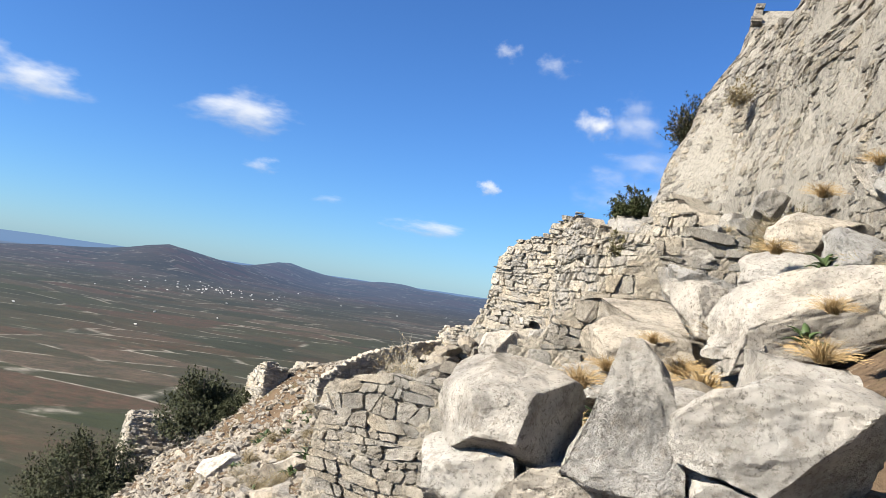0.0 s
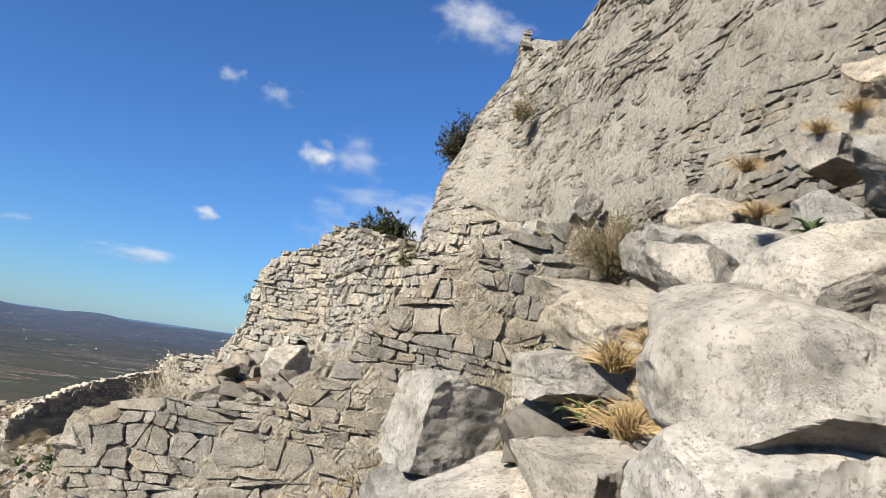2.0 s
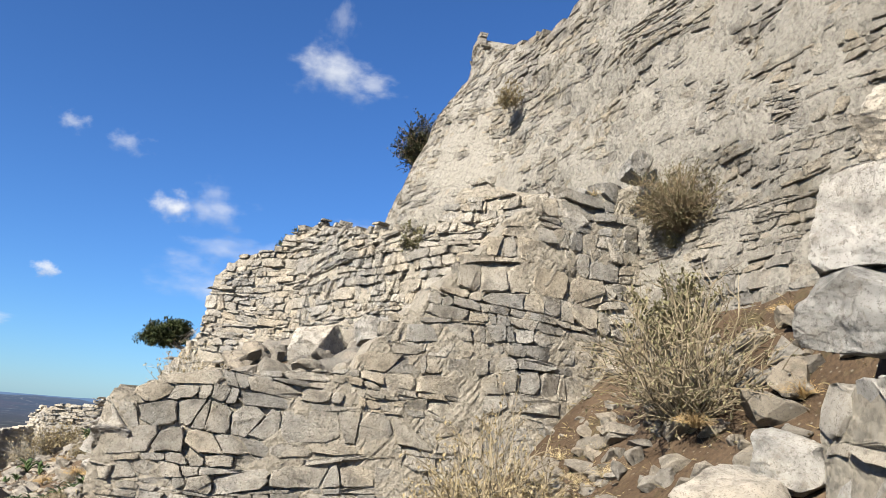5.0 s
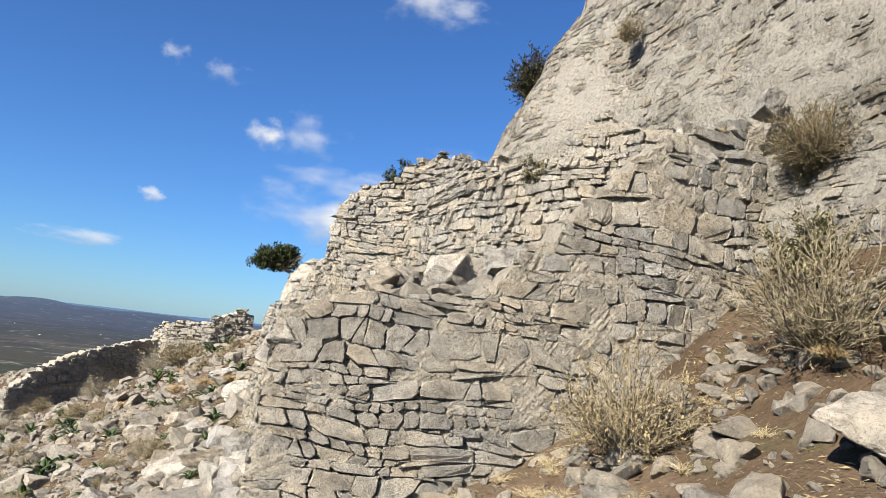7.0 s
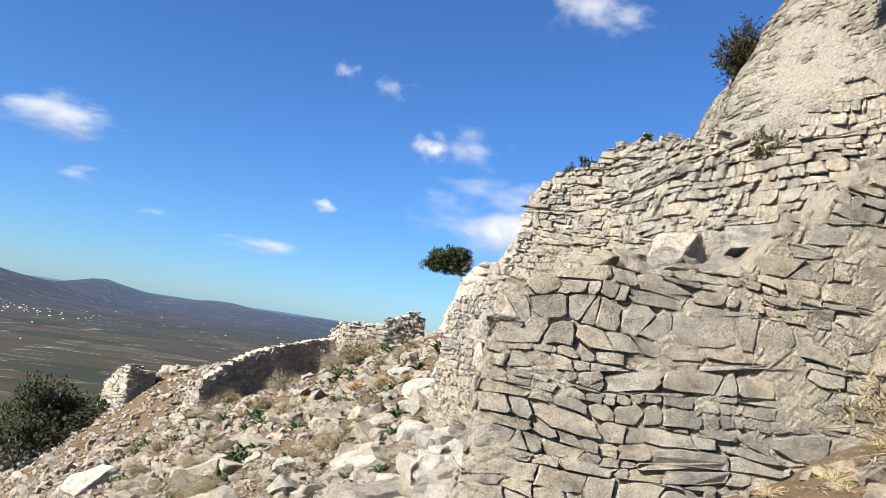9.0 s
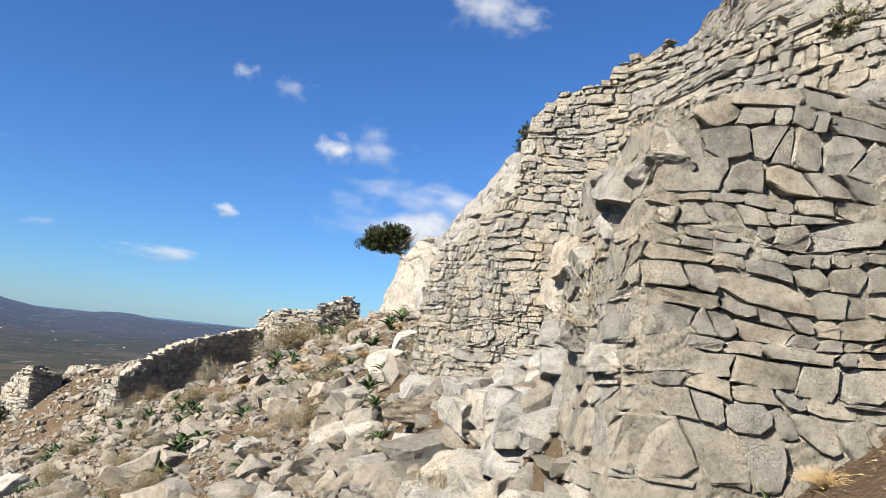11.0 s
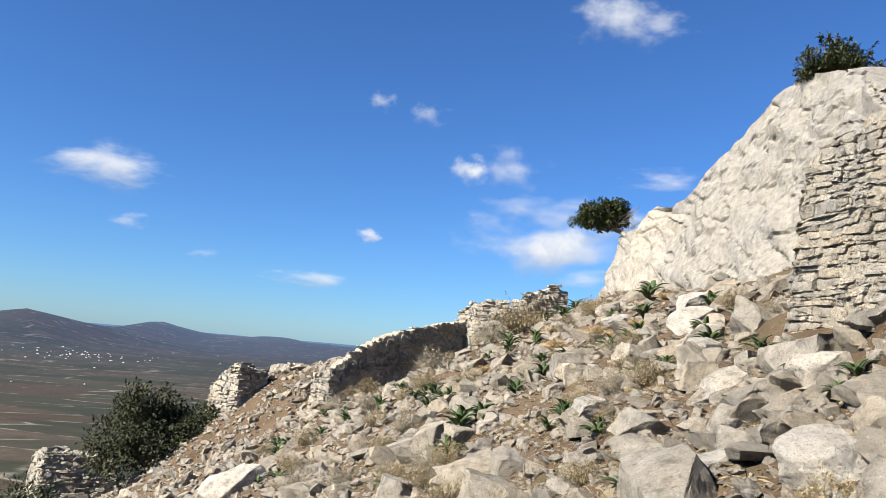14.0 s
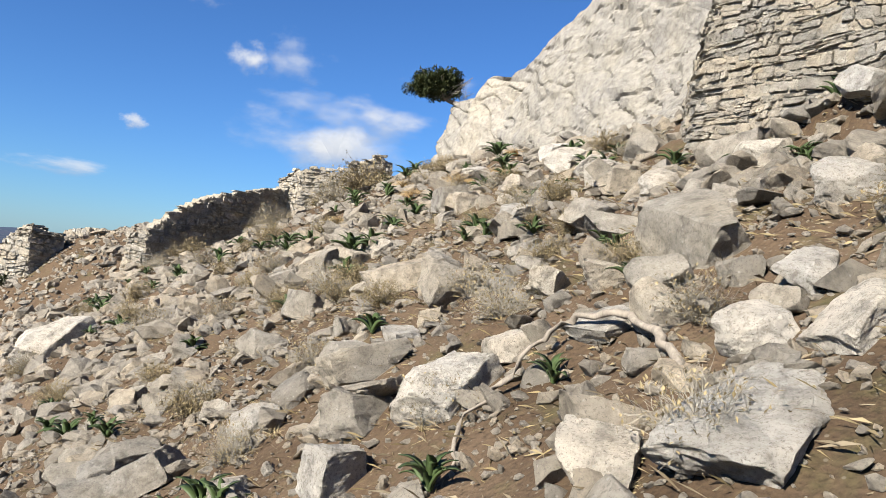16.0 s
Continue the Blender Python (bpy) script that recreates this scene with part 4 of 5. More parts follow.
def shrub(name, label, r, h, stems, leaves, twig, leaf_mat, seed, leaf_len=0.02, category="shrub", group="shrubs", droop=0.25):
    """A dry cushion shrub: many branching twigs and small leaves."""
    rng = random.Random(seed)
    tv, tf, lv, lf = [], [], [], []
    for _ in range(stems):
        d = rand_dir(rng, 0.0)
        d = Vector((d.x * r, d.y * r, (0.25 + abs(d.z)) * h)) * rng.uniform(0.6, 1.0)
        pts, p = [], Vector((rng.uniform(-0.08, 0.08) * r, rng.uniform(-0.08, 0.08) * r, -0.03))
        for k in range(6):
            t = k / 5
            pts.append(p + d * t + Vector((rng.uniform(-1, 1), rng.uniform(-1, 1), rng.uniform(-1, 1))) * 0.05 * r + Vector((0, 0, droop * h * (t - t * t))))
        tube(tv, tf, pts, 0.005 * (r + h), 0.0016 * (r + h))
        for _ in range(9):
            q = pts[rng.randrange(1, 6)]
            e = (d.normalized() + rand_dir(rng) * 0.9).normalized() * rng.uniform(0.12, 0.35) * (r + h) * 0.6
            mid = q + e * 0.5 + rand_dir(rng) * 0.03 * r
            tube(tv, tf, [q, mid, q + e], 0.0022 * (r + h), 0.001 * (r + h))
            for _ in range(leaves):
                s = rng.uniform(0.2, 1.05)
                leaf(lv, lf, q + e * s, (e.normalized() * 0.5 + rand_dir(rng)).normalized(), Vector((0, 0, 1)), leaf_len * rng.uniform(0.7, 1.4), leaf_len * rng.uniform(0.35, 0.6))
    ob = tagged(new(name), label, category, group)
    part("twig_mass", mesh_of("twig_mass", tv, tf, twig), ob)
    if lv:
        part("foliage", mesh_of("foliage", lv, lf, leaf_mat), ob)
    return ob


def placed(ob, x, y, z=None, s=1.0, turn=0.0, sink=0.0):
    ob.matrix_basis = pose(x, y, (ground_z(x, y) if z is None else z) - sink, 0, 0, turn) @ Matrix.Diagonal((s, s, s, 1))
    return ob


def again(ob, x, y, z=None, s=1.0, turn=0.0, label=""):
    ob2 = copy_thing(ob, Matrix.Identity(4))
    placed(ob2, x, y, z, s, turn)
    return tagged(ob2, label) if label else ob2


# the large dry bushes before the front wall
placed(shrub("shrub", "dry twiggy bush with sparse grey-green leaves before the wall", 0.52, 0.62, 100, 5, TWIG, SAGE_LEAF, 1, 0.02), 2.72, 2.8, s=1.0)
placed(shrub("shrub", "leafless pale dry bush at the foot of the wall", 0.42, 0.6, 80, 7, TWIG, DRY_LEAF, 2, 0.022), 1.95, 3.25, s=1.0)
placed(shrub("shrub", "green-leaved sage bush against the wall", 0.24, 0.4, 40, 9, TWIG, SAGE_LEAF, 3, 0.035), 3.2, 3.4, s=1.0)
placed(shrub("shrub", "dark dry shrub hanging from the broken wall", 0.36, 0.36, 210, 8, DARK_TWIG, SAGE_LEAF, 4, 0.014), 3.55, 3.8, 1.48)
placed(shrub("shrub", "trailing dry shrub in a crack of the wall", 0.12, 0.2, 24, 6, TWIG, SAGE_LEAF, 5, 0.02), 3.62, 3.9, 1.35)
placed(shrub("shrub", "dark bush rooted on the tower's broken edge", 0.32, 0.6, 120, 10, DARK_TWIG, DARK_LEAF, 6, 0.035), 3.66, 9.1, 3.4)
placed(shrub("shrub", "grey tuft growing from the tower wall", 0.14, 0.3, 40, 5, GREY_TWIG, DRY_LEAF, 7, 0.025), 3.68, 6.6, 3.38)
placed(shrub("shrub", "small green shrub in the wall's cleft", 0.16, 0.3, 30, 8, TWIG, SAGE_LEAF, 8, 0.03), 2.65, 6.3, 1.55)
placed(shrub("shrub", "dry shrub before the broken wall end", 0.3, 0.4, 50, 3, GREY_TWIG, DRY_LEAF, 9, 0.02), 0.75, 5.2, 0.05)
placed(shrub("shrub", "grey dry shrub among the fallen stones", 0.26, 0.3, 50, 2, GREY_TWIG, DRY_LEAF, 10, 0.02), 0.3, 4.9, -0.75)
placed(shrub("shrub", "green juniper shrub on the crag's brow", 0.6, 0.66, 70, 15, TWIG, JUNIPER, 11, 0.07), 3.85, 16.2, 3.1)

grey = placed(shrub("shrub", "low cushion of grey dry twigs on the slope", 0.18, 0.17, 90, 1, GREY_TWIG, DRY_LEAF, 20, 0.015), -3.53, 11.44)
brown = placed(shrub("shrub", "low cushion of brown dry twigs on the slope", 0.17, 0.15, 90, 2, TWIG, DRY_LEAF, 21, 0.015), -1.71, 8.26)
rng = random.Random(31)
for x, y, s in ((-3.1, 9.9, 1.1), (-4.47, 15.7, 1.6), (-2.84, 7.89, 0.9), (-2.58, 6.35, 1.2), (-2.45, 20.7, 2.6), (-0.56, 21.0, 3.4), (-1.1, 21.2, 3.0), (-0.2, 22.5, 2.6), (-2.59, 19.0, 2.0), (-3.7, 8.8, 0.9),
                (-2.0, 7.2, 0.8), (-1.6, 9.4, 1.0), (-4.2, 12.6, 1.2), (-2.6, 11.8, 1.1), (-3.9, 10.3, 1.0), (-2.9, 15.5, 1.4), (-1.9, 17.0, 1.7), (0.5, 18.5, 1.6), (-0.2, 5.9, 1.0), (-1.2, 6.4, 0.8),
                (-3.4, 17.5, 1.6), (-5.3, 14.2, 1.3), (-4.8, 19.0, 1.7), (0.9, 12.0, 1.2), (1.1, 13.4, 1.4)):
    again(rng.choice((grey, brown)), x, y, None, s * 1.25 * rng.uniform(0.85, 1.15), rng.uniform(0, 360))


for _ in range(46):
    x, y = rng.uniform(-6.5, 1.0), rng.uniform(6.5, 24)
    if open_slope(x, y):
        again(rng.choice((grey, brown)), x, y, None, rng.uniform(0.7, 1.3) * (0.7 + 0.05 * y), rng.uniform(0, 360))


def tuft(name, label, blades, length, mat, seed, spread=0.8, wide=0.006, curl=0.5, category="grass", group="dry tufts"):
    """A tuft of arching blades."""
    rng = random.Random(seed)
    v, f = [], []
    for _ in range(blades):
        d = rand_dir(rng, 0.1)
        d = Vector((d.x * spread, d.y * spread, abs(d.z) + 0.35)).normalized()
        n = length * rng.uniform(0.5, 1.1)
        p = Vector((rng.uniform(-1, 1), rng.uniform(-1, 1), 0)) * length * 0.12
        s = d.cross(Vector((0, 0, 1))).normalized() * wide
        o = len(v)
        for k in range(5):
            t = k / 4
            q = p + d * n * t + Vector((rng.uniform(-1, 1), rng.uniform(-1, 1), rng.uniform(-1, 1))) * n * 0.07 * t - Vector((0, 0, curl * n * t * t * 0.6)) + Vector((d.x, d.y, 0)) * curl * n * 0.3 * t * t
            w = s * (1 - 0.85 * t)
            v += [q - w, q + Vector((0, 0, wide * 0.5)), q + w]
        for k in range(4):
            for c in range(2):
                a = o + 3 * k + c
                f.append((a, a + 1, a + 4, a + 3))
    return tagged(new(name, mesh_of(name, v, f, mat)), label, category, group)


fern = placed(tuft("dead_fern", "clump of orange-brown dead fern among the rocks", 300, 0.13, FERN, 1, 0.75, 0.0016, 0.6, "fern", "dead ferns"), 1.95, 0.42, 0.68)
for x, y, z, s in ((1.98, 0.55, 0.8, 0.9), (2.5, 0.2, 0.98, 0.8), (2.53, 0.25, 1.1, 0.6), (2.9, 1.5, 1.6, 0.8), (3.0, 1.25, 1.7, 0.7), (3.1, 1.2, 1.78, 0.7), (2.05, 0.55, 0.86, 0.6), (2.6, 1.0, 1.3, 0.7),
                   (3.3, 2.7, 0.75, 0.9), (2.85, 2.25, 0.3, 1.0), (2.6, 2.6, 0.15, 0.9), (3.0, 2.0, 0.6, 0.9), (2.2, 0.75, 0.95, 0.5)):
    again(fern, x, y, z, s, rng.uniform(0, 360))
for x, y, z, s in ((2.25, 0.75, 0.74, 1.0), (2.35, 0.68, 0.82, 1.1), (2.2, 0.62, 0.66, 0.9), (2.42, 0.8, 0.98, 1.0), (2.3, 0.6, 0.7, 1.1), (2.5, 0.72, 0.9, 1.0), (2.3, 0.8, 0.86, 0.8), (2.15, 0.7, 0.7, 0.8)):
    again(fern, x, y, z, s, rng.uniform(0, 360), "heap of tangled golden dead fern on the bank")
for x, y, s in ((0.02, 16.2, 2.6), (-0.5, 17.0, 2.4), (0.5, 15.8, 2.2), (0.3, 14.6, 1.8), (-0.3, 18.4, 2.4), (0.9, 14.9, 1.7), (-1.6, 18.0, 2.0), (1.4, 17.2, 2.0), (1.2, 4.0, 1.0), (0.75, 4.05, 0.9)):
    again(fern, x, y, None, s, rng.uniform(0, 360), "patch of orange-brown dead fern on the slope")
straw = placed(tuft("grass_tuft", "tuft of bleached dry grass on bare soil", 70, 0.17, STRAW, 2, 0.9, 0.002, 0.7), 1.3, 3.9)
for _ in range(75):
    x, y = rng.uniform(0.5, 2.6), rng.uniform(2.6, 4.0)
    again(straw, x, y, None, rng.uniform(0.4, 0.9), rng.uniform(0, 360))
for _ in range(70):
    x, y = rng.uniform(-4.8, 0.6), rng.uniform(5, 15)
    if open_slope(x, y):
        again(straw, x, y, None, rng.uniform(0.3, 0.8), rng.uniform(0, 360))
for x, y, z, s in ((2.75, 0.95, 1.22, 0.7), (2.85, 0.9, 1.28, 0.7), (2.65, 0.8, 1.15, 0.6), (0.9, 8.0, -1.2, 1.0), (1.2, 8.2, -1.15, 1.1), (0.7, 7.2, -1.2, 0.8), (1.0, 7.4, -1.2, 0.9), (3.2, 4.3, 1.75, 0.7)):
    again(straw, x, y, z, s, rng.uniform(0, 360))


def litter(name, label, n, box, length, mat, seed, clear):
    """Fallen blades and broken twigs lying on the soil."""
    rng = random.Random(seed)
    xy = []
    while len(xy) < n:
        x, y = rng.uniform(*box[:2]), rng.uniform(*box[2:])
        if clear(x, y) and grain(x * 1.6, y * 1.6, seed) + rng.uniform(-0.4, 0.4) > -0.1:
            xy.append((x, y))
    zs = land(np.array([q[0] for q in xy]), np.array([q[1] for q in xy]))
    v, f = [], []
    for (x, y), z in zip(xy, zs):
        a, e = rng.uniform(0, 2 * math.pi), rng.uniform(-0.1, 0.75) ** 2
        d = Vector((math.cos(a) * math.cos(e), math.sin(a) * math.cos(e), math.sin(e))) * length * rng.uniform(0.4, 1.3)
        w = Vector((-math.sin(a), math.cos(a), 0.3)) * rng.uniform(0.0007, 0.0016)
        p = Vector((x, y, z + 0.008))
        o = len(v)
        v += [p - w, p + w, p + d * 0.55 + w + Vector((0, 0, 0.12 * length * rng.random())), p + d * 0.55 - w, p + d]
        f += [(o, o + 1, o + 2, o + 3), (o + 3, o + 2, o + 4)]
    return tagged(new(name, mesh_of(name, v, f, mat)), label, "litter", kind="stuff")


litter("grass_litter", "bleached grass blades strewn over the soil", 8000, (-5.2, 0.9, 5.2, 15), 0.09, DRY_LEAF, 81, open_slope)
litter("twig_litter", "broken grey twigs strewn over the slope", 7000, (-5.2, 0.9, 5.2, 15), 0.11, TWIG, 82, open_slope)
litter("bank_litter", "dry grass and twigs strewn over the brown bank", 2600, (0.4, 3.4, 1.4, 4.1), 0.06, DRY_LEAF, 83, lambda x, y: True)


def strap_leaf():
    v, f = [], []
    for k in range(7):
        t = k / 6
        w = 0.028 * math.sin(math.pi * (0.18 + 0.8 * t))
        x, z = 0.24 * t * (1 - 0.15 * t), 0.20 * t - 0.17 * t * t
        v += [(x, -w, z + w * 0.45), (x, 0, z), (x, w, z + w * 0.45), (x, 0, z - 0.004)]
    for k in range(6):
        for c in range(4):
            a, b = 4 * k + c, 4 * k + (c + 1) % 4
            f.append((a, b, b + 4, a + 4))
    return mesh_of("leaf", v, f, SQUILL, True)


LEAF = strap_leaf()


def squill(x, y, s, seed, z=None, label="dark green squill rosette of strap leaves"):
    r = random.Random(seed)
    ob = tagged(new("squill"), label, "plant", "squill plants")
    for k in range(12):
        t = r.uniform(0.75, 1.1)
        part("leaf", LEAF, ob, at=pose(0, 0, 0.01, r.uniform(-10, 10), -r.uniform(0, 55), k * 31 + r.uniform(-12, 12)) @ Matrix.Diagonal((t, t, t, 1)))
    return placed(ob, x, y, z, s, r.uniform(0, 360))


squills = ((-2.25, 13.2, 1.6), (-2.0, 13.3, 1.3), (-1.32, 11.7, 1.1), (-1.52, 8.66, 0.7), (-3.08, 7.26, 0.9), (0.17, 14.4, 1.4), (-2.2, 13.5, 1.5), (-1.4, 11.2, 1.0), (-1.39, 9.03, 0.8), (0.09, 10.44, 1.0),
           (0.04, 14.3, 1.3), (-1.27, 10.42, 0.9), (0.7, 16.0, 1.6), (1.2, 17.5, 1.7), (1.6, 18.6, 1.8), (0.9, 11.2, 1.0), (-0.1, 9.3, 0.9), (1.4, 15.0, 1.5), (-3.9, 13.0, 1.1), (-4.5, 11.0, 1.0),
           (-3.0, 12.5, 1.0), (-2.6, 16.5, 1.3), (-3.5, 19.0, 1.5), (-1.0, 15.0, 1.3), (-0.5, 12.2, 1.0), (0.5, 12.8, 1.2), (-4.0, 8.5, 0.7), (-1.0, 19.5, 1.8), (0.2, 20.2, 1.8), (-4.9, 16.8, 1.3), (0.35, 8.9, 0.9), (0.5, 4.0, 0.5))
pick = random.Random(77)
more = [(pick.uniform(-6, 1.2), pick.uniform(7, 22), pick.uniform(0.6, 1.2)) for _ in range(60)]
for k, (x, y, s) in enumerate(squills + tuple((x, y, s * (0.6 + 0.04 * y)) for x, y, s in more if open_slope(x, y))):
    squill(x, y, s, 500 + k)
squill(2.06, 0.72, 0.38, 601, 0.66, "blue-green aloe-like rosette between boulders")
squill(1.98, 0.68, 0.36, 602, 0.68, "blue-green aloe-like rosette between boulders")
squill(2.75, 0.95, 0.42, 603, 1.24)
squill(2.5, 0.32, 0.36, 604, 1.0)


def crown_mesh(name, clumps, per, leaf_len, mat, seed, shape):
    rng = random.Random(seed)
    v, f = [], []
    for _ in range(clumps):
        c, r = shape(rng)
        for _ in range(per):
            d = rand_dir(rng)
            p = c + d * r * rng.uniform(0.35, 1.0)
            leaf(v, f, p, (d + rand_dir(rng) * 0.9).normalized(), Vector((0, 0, 1)), leaf_len * rng.uniform(0.7, 1.4), leaf_len * rng.uniform(0.4, 0.7))
    return mesh_of(name, v, f, mat)


def juniper_tree():
    """A small wind-bent tree that leans out over the drop."""
    ob = tagged(new("juniper_tree"), "small wind-bent juniper tree leaning from the crag", "tree")
    tv, tf = [], []
    tube(tv, tf, [(0, 0, 0), (-0.12, 0, 0.12), (-0.35, 0.02, 0.18), (-0.6, 0, 0.3)], 0.08, 0.05, 7)
    part("trunk", mesh_of("trunk", tv, tf, BARK), ob)
    rng = random.Random(8)
    tips = []
    lv, lf = [], []
    for _ in range(16):
        a = Vector((-0.3 - rng.uniform(0, 0.3), 0, 0.2))
        tip = Vector((rng.uniform(-1.45, 0.15), rng.uniform(-0.55, 0.55), rng.uniform(0.25, 0.85)))
        tube(lv, lf, [a, a.lerp(tip, 0.5) + rand_dir(rng) * 0.08, tip], 0.03, 0.008, 4)
        tips.append(tip)
    part("branching", mesh_of("branching", lv, lf, BARK), ob)

    def shape(r):
        d = rand_dir(r)
        k = r.uniform(0.3, 1.0)
        c = Vector((-0.72 + d.x * 0.85 * k, d.y * 0.5 * k, 0.55 + d.z * 0.36 * k + 0.12 * d.x))
        return c, r.uniform(0.08, 0.2)
    part("crown", crown_mesh("crown", 150, 110, 0.075, JUNIPER, 9, shape), ob)
    # bare twigs on the lee side
    bv, bf = [], []
    for _ in range(60):
        a = Vector((rng.uniform(-0.4, 0.1), rng.uniform(-0.3, 0.3), rng.uniform(0.2, 0.6)))
        e = rand_dir(rng, 0.0) * rng.uniform(0.15, 0.4)
        tube(bv, bf, [a, a + e * 0.5 + rand_dir(rng) * 0.03, a + e], 0.008, 0.003)
    part("twig_mass", mesh_of("twig_mass", bv, bf, GREY_TWIG), ob)
    return ob


juniper_tree().matrix_basis = pose(2.45, 23.7, 1.4)


def dark_bush(label, x, y, z, rx, ry, rz, seed):
    ob = tagged(new("bush"), label, "bush", "large bushes")
    rng = random.Random(seed)
    tv, tf = [], []
    for _ in range(14):
        d = rand_dir(rng, 0.1)
        tube(tv, tf, [(0, 0, -0.3), (d.x * rx * 0.4, d.y * ry * 0.4, d.z * rz * 0.5), (d.x * rx * 0.8, d.y * ry * 0.8, d.z * rz * 0.9)], 0.07, 0.02, 5)
    part("branching", mesh_of("branching", tv, tf, BARK), ob)

    def shape(r):
        d = rand_dir(r, -0.1)
        k = r.uniform(0.45, 0.95)
        return Vector((d.x * rx * k, d.y * ry * k, d.z * rz * k)), r.uniform(0.16, 0.34) * rz * 0.7
    part("crown", crown_mesh("crown", 130, 90, 0.13, DARK_LEAF, seed, shape), ob)
    ob.matrix_basis = pose(x, y, z)
    return ob


dark_bush("large dark evergreen bush beside the broken wall", -10.6, 27.4, -5.8, 1.9, 1.6, 2.2, 71)
dark_bush("dark evergreen bush in shade at the slope's edge", -8.6, 26.9, -5.4, 1.2, 1.0, 1.3, 72)
dark_bush("black-green bush at the brink of the slope", -14.4, 26.2, -8.9, 2.5, 2.2, 2.5, 73)
dark_bush("black-green bush below the drystone wall", -13.0, 25.2, -9.2, 1.3, 1.3, 1.3, 74)


# ---- deadwood ----
def deadwood():
    pts = [(-2.98, 7.3), (-2.85, 7.62), (-2.62, 7.72), (-2.42, 7.82), (-2.28, 7.7), (-2.18, 7.45), (-2.2, 7.15), (-2.28, 6.85)]
    lift = (0.02, 0.04, 0.07, 0.12, 0.16, 0.14, 0.07, 0.03)
    P3 = [Vector((x, y, ground_z(x, y) + l)) for (x, y), l in zip(pts, lift)]
    fine = []
    for i in range(len(P3) - 1):
        for k in range(5):
            t = k / 5
            fine.append(P3[i].lerp(P3[i + 1], t * t * (3 - 2 * t) * 0.3 + t * 0.7) + Vector((0.012 * math.sin(9 * (i + t)), 0.012 * math.cos(7 * (i + t)), 0.01 * math.sin(11 * (i + t)))))
    v, f = [], []
    tube(v, f, fine, 0.007, 0.022, 9)
    v = [q + Vector((noise.noise(q * 14), noise.noise(q * 14 + Vector((5, 0, 0))), noise.noise(q * 14 + Vector((0, 7, 0))))) * 0.02 for q in v]
    ob = tagged(new("dead_branch", mesh_of("dead_branch", v, f, DEADWOOD, True)), "twisted bleached dead branch lying on the stones", "branch")
    return ob


deadwood()


# ---- houses of the village in the valley ----
def house():
    ob = tagged(new("house"), "small whitewashed flat-roofed house far down the valley", "house", "village houses")
    def block(x0, y0, z0, x1, y1, z1):
        v = [(x, y, z) for x in (x0, x1) for y in (y0, y1) for z in (z0, z1)]
        return v, [(0, 1, 3, 2), (4, 6, 7, 5), (0, 4, 5, 1), (2, 3, 7, 6), (0, 2, 6, 4), (1, 5, 7, 3)]
    v, f = block(-4, -3, -3, 4, 3, 4.5)
    v2, f2 = block(4, -2.4, -3, 7, 2.4, 2.8)
    part("wall", mesh_of("wall", v + v2, f + [tuple(i + 8 for i in q) for q in f2], WHITEWASH), ob)
    part("roof", mesh_of("roof", *block(-4.2, -3.2, 4.5, 4.2, 3.2, 4.9), WHITEWASH), ob)
    part("door", mesh_of("door", *block(-0.6, -3.06, 0, 0.6, -2.9, 2.1), WINDOW_DARK), ob)
    for x in (-2.6, 2.4):
        part("window", mesh_of("window", *block(x - 0.5, -3.06, 1.8, x + 0.5, -2.9, 3.1), WINDOW_DARK), ob)
    return ob


first = house()
rng = random.Random(44)
spots = []
for _ in range(62):
    spots.append((rng.gauss(-23.5, 2.6), rng.gauss(1900, 130)))
for _ in range(26):
    spots.append((rng.uniform(-37, 8), rng.uniform(900, 2600)))
for k, (az, r) in enumerate(spots):
    x, y = r * math.sin(radians(az)), r * math.cos(radians(az))
    m = pose(x, y, ground_z(x, y) + 1.5, 0, 0, rng.choice((0, 90, 180)) + rng.uniform(-15, 15)) @ Matrix.Diagonal((0.55, 0.5, 0.42, 1))
    if k:
        copy_thing(first, m)
    else:
        first.matrix_basis = m


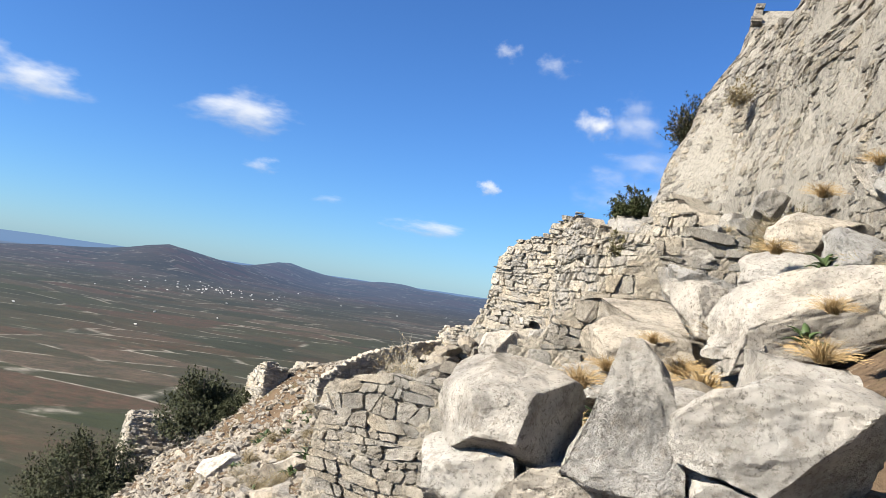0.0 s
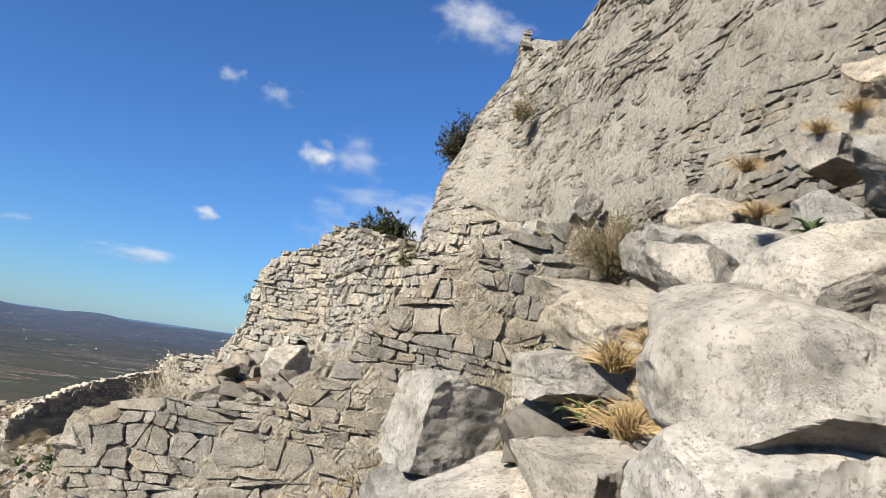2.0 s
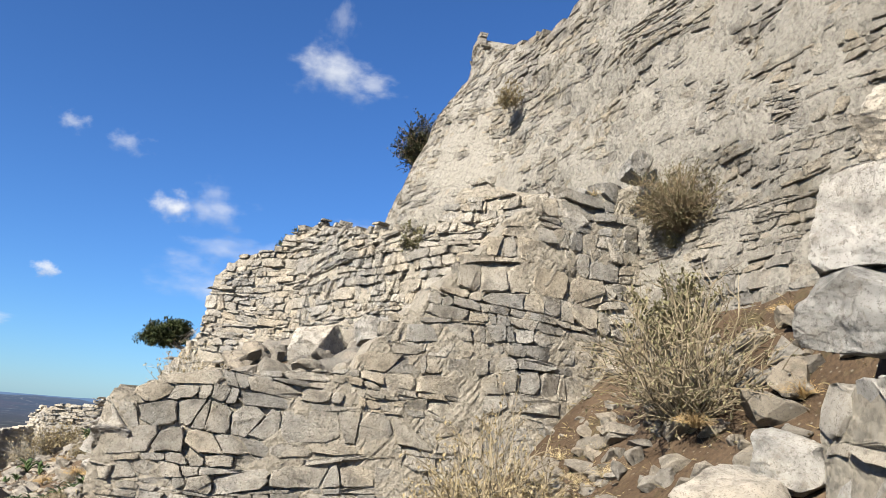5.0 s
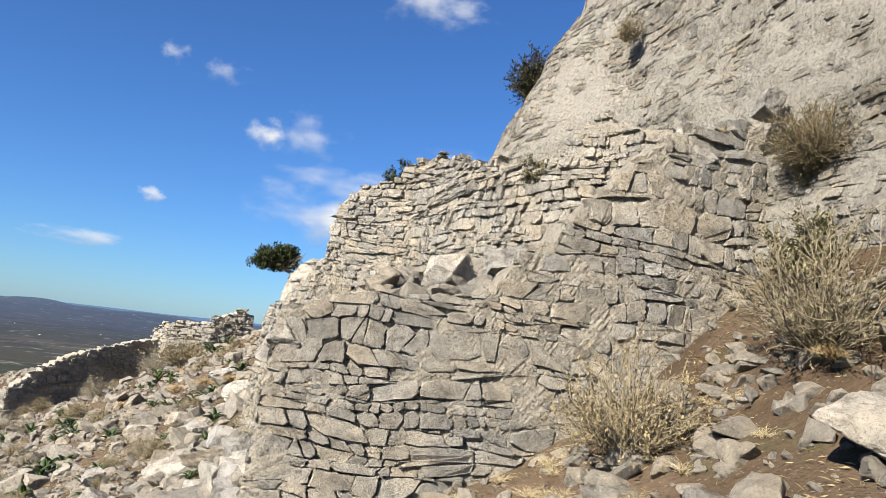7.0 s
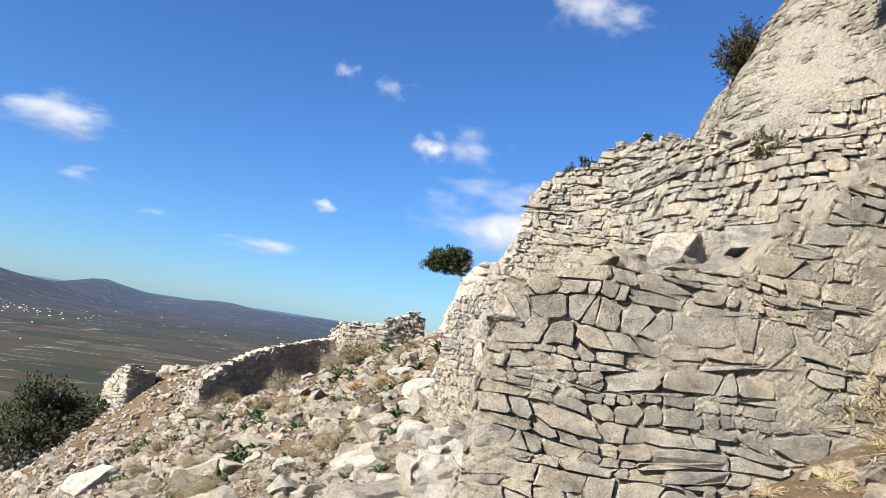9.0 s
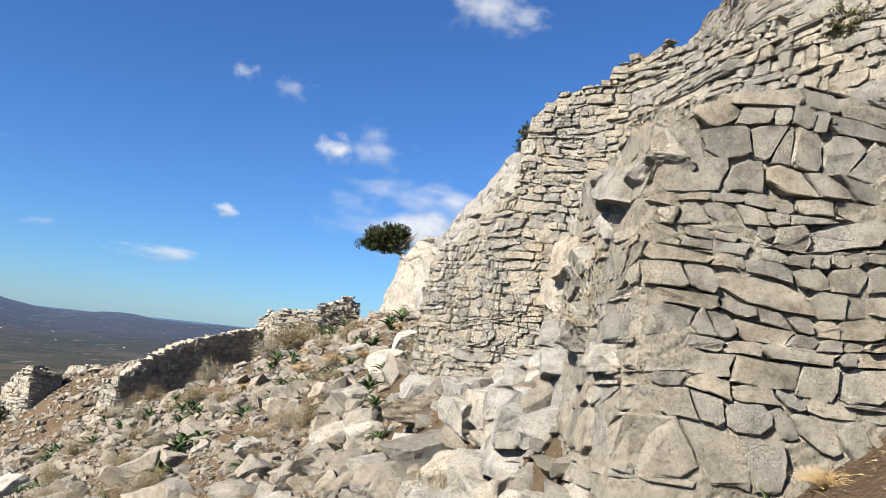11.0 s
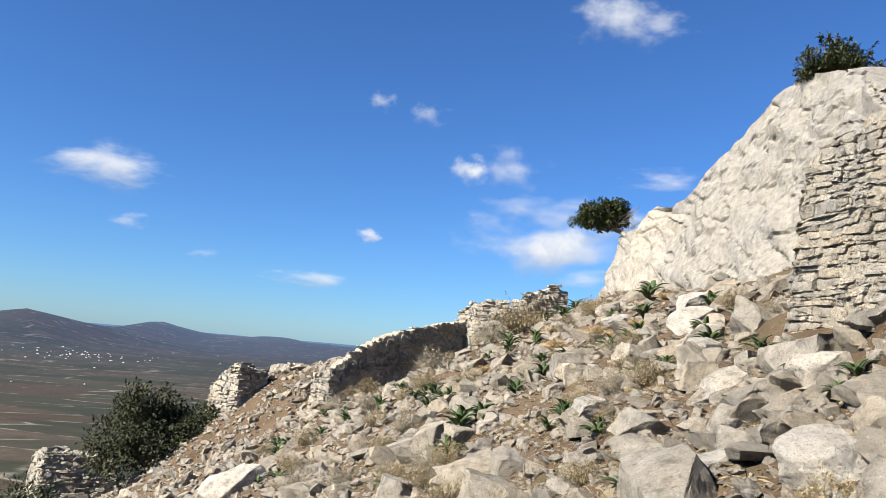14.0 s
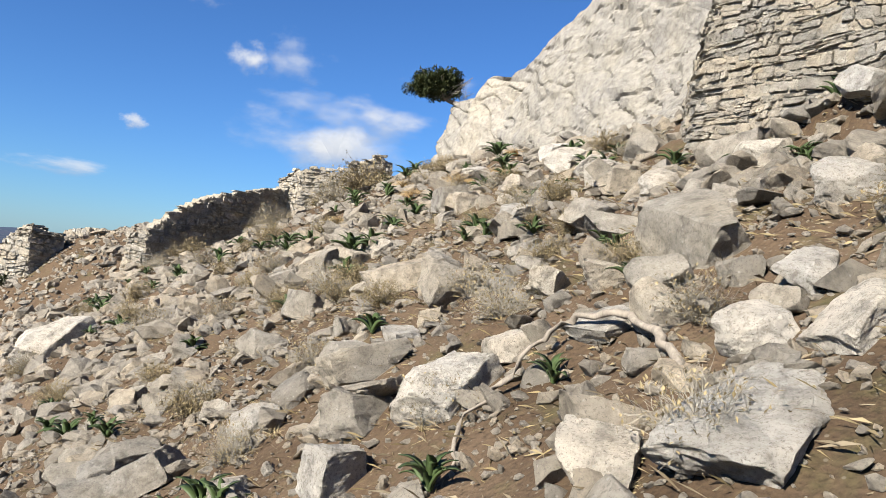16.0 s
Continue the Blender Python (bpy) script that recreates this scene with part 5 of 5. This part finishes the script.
# ---- clouds far off over the sea ----
def cloud_material():
    m = bpy.data.materials.new("cloud")
    m.use_nodes = True
    n, l = m.node_tree.nodes, m.node_tree.links
    n.remove(n["Principled BSDF"])
    tc = n.new("ShaderNodeTexCoord").outputs["Object"]
    ln = n.new("ShaderNodeVectorMath")
    ln.operation = "LENGTH"
    l.new(tc, ln.inputs[0])
    info = n.new("ShaderNodeObjectInfo")
    no = n.new("ShaderNodeTexNoise")
    no.noise_dimensions = "4D"
    no.inputs["Scale"].default_value, no.inputs["Detail"].default_value, no.inputs["Roughness"].default_value = 1.5, 6, 0.52
    l.new(tc, no.inputs["Vector"])
    w = n.new("ShaderNodeMath")
    w.operation = "MULTIPLY"
    w.inputs[1].default_value = 60
    l.new(info.outputs["Random"], w.inputs[0])
    l.new(w.outputs[0], no.inputs["W"])
    a = n.new("ShaderNodeMath")
    a.operation = "MULTIPLY_ADD"
    a.inputs[1].default_value = 2.3
    l.new(no.outputs["Fac"], a.inputs[0])
    neg = n.new("ShaderNodeMath")
    neg.operation = "MULTIPLY_ADD"
    neg.inputs[1].default_value, neg.inputs[2].default_value = -1.0, -0.42
    l.new(ln.outputs["Value"], neg.inputs[0])
    l.new(neg.outputs[0], a.inputs[2])
    ramp = n.new("ShaderNodeValToRGB")
    ramp.color_ramp.elements[0].position, ramp.color_ramp.elements[1].position = 0.0, 1.0
    ramp.color_ramp.interpolation = "EASE"
    l.new(a.outputs[0], ramp.inputs[0])
    dens = n.new("ShaderNodeMath")
    dens.operation = "MULTIPLY"
    l.new(ramp.outputs[0], dens.inputs[0])
    col = n.new("ShaderNodeSeparateColor")
    l.new(info.outputs["Color"], col.inputs[0])
    l.new(col.outputs[0], dens.inputs[1])
    sep = n.new("ShaderNodeSeparateXYZ")
    l.new(tc, sep.inputs[0])
    # the card glows; shaded underside and sunlit top are painted by this ramp
    shade = n.new("ShaderNodeValToRGB")
    shade.color_ramp.elements[0].position, shade.color_ramp.elements[0].color = 0.25, (0.22, 0.27, 0.36, 1)
    shade.color_ramp.elements[1].position, shade.color_ramp.elements[1].color = 0.62, (0.52, 0.535, 0.56, 1)
    sh = n.new("ShaderNodeMath")
    sh.operation = "MULTIPLY_ADD"
    sh.inputs[1].default_value, sh.inputs[2].default_value = 0.45, 0.45
    l.new(sep.outputs["Y"], sh.inputs[0])
    sh2 = n.new("ShaderNodeMath")
    sh2.operation = "MULTIPLY_ADD"
    sh2.inputs[1].default_value = 0.25
    l.new(no.outputs["Fac"], sh2.inputs[0])
    l.new(sh.outputs[0], sh2.inputs[2])
    l.new(sh2.outputs[0], shade.inputs[0])
    em, tr, mx = n.new("ShaderNodeEmission"), n.new("ShaderNodeBsdfTransparent"), n.new("ShaderNodeMixShader")
    l.new(shade.outputs[0], em.inputs[0])
    em.inputs[1].default_value = 0.6
    l.new(dens.outputs[0], mx.inputs[0])
    l.new(tr.outputs[0], mx.inputs[1])
    l.new(em.outputs[0], mx.inputs[2])
    l.new(mx.outputs[0], n["Material Output"].inputs[0])
    return m


CLOUD = cloud_material()
CARD = mesh_of("cloud", [(-1, -1, 0), (1, -1, 0), (1, 1, 0), (-1, 1, 0)], [(0, 1, 2, 3)], CLOUD)


def cloud(az, el, wide, high, thick, tilt=0.0):
    d = 4300.0
    way = Vector((math.sin(radians(az)) * math.cos(radians(el)), math.cos(radians(az)) * math.cos(radians(el)), math.sin(radians(el))))
    ob = new("cloud", CARD)
    ob.matrix_basis = look(way * d, (0, 0, 0), tilt) @ Matrix.Diagonal((-1.25 * d * math.tan(radians(wide / 2)), 1.25 * d * math.tan(radians(high / 2)), 1, 1))
    ob.color = (thick, thick, thick, 1)
    return tagged(ob, "small white fair-weather cloud in the blue sky", "cloud", "clouds", kind="structure")


for row in ((2.6, 13.2, 3.6, 3.0, 0.95), (6.2, 13.4, 5.5, 3.6, 0.5), (5.6, 14.6, 4.0, 3.0, 0.35), (6.3, 10.6, 6.0, 3.0, 0.4), (-4.6, 17.8, 2.6, 1.9, 0.5), (-0.8, 17.2, 3.2, 2.2, 0.4),
            (13.2, 25.0, 7.0, 5.0, 0.85), (16.5, 24.0, 4.5, 2.6, 0.5), (13.5, 28.2, 3.0, 4.0, 0.25), (-23.3, 10.6, 9.0, 3.4, 0.85), (-38.0, 9.9, 9.0, 3.6, 0.9), (-8.8, 4.2, 6.5, 1.7, 0.7),
            (-4.6, 7.8, 2.0, 1.4, 0.8), (-21.7, 6.9, 3.4, 1.5, 0.45), (9.2, 8.3, 12.5, 6.0, 1.0), (8.2, 7.6, 7.0, 4.0, 1.0), (10.6, 8.0, 6.0, 4.4, 1.0), (12.5, 10.2, 9.0, 4.0, 0.8), (17.9, 13.0, 8.0, 2.4, 0.6), (12.0, 5.6, 7.0, 2.2, 0.6), (-16.5, 5.2, 3.0, 1.0, 0.25)):
    cloud(*row)
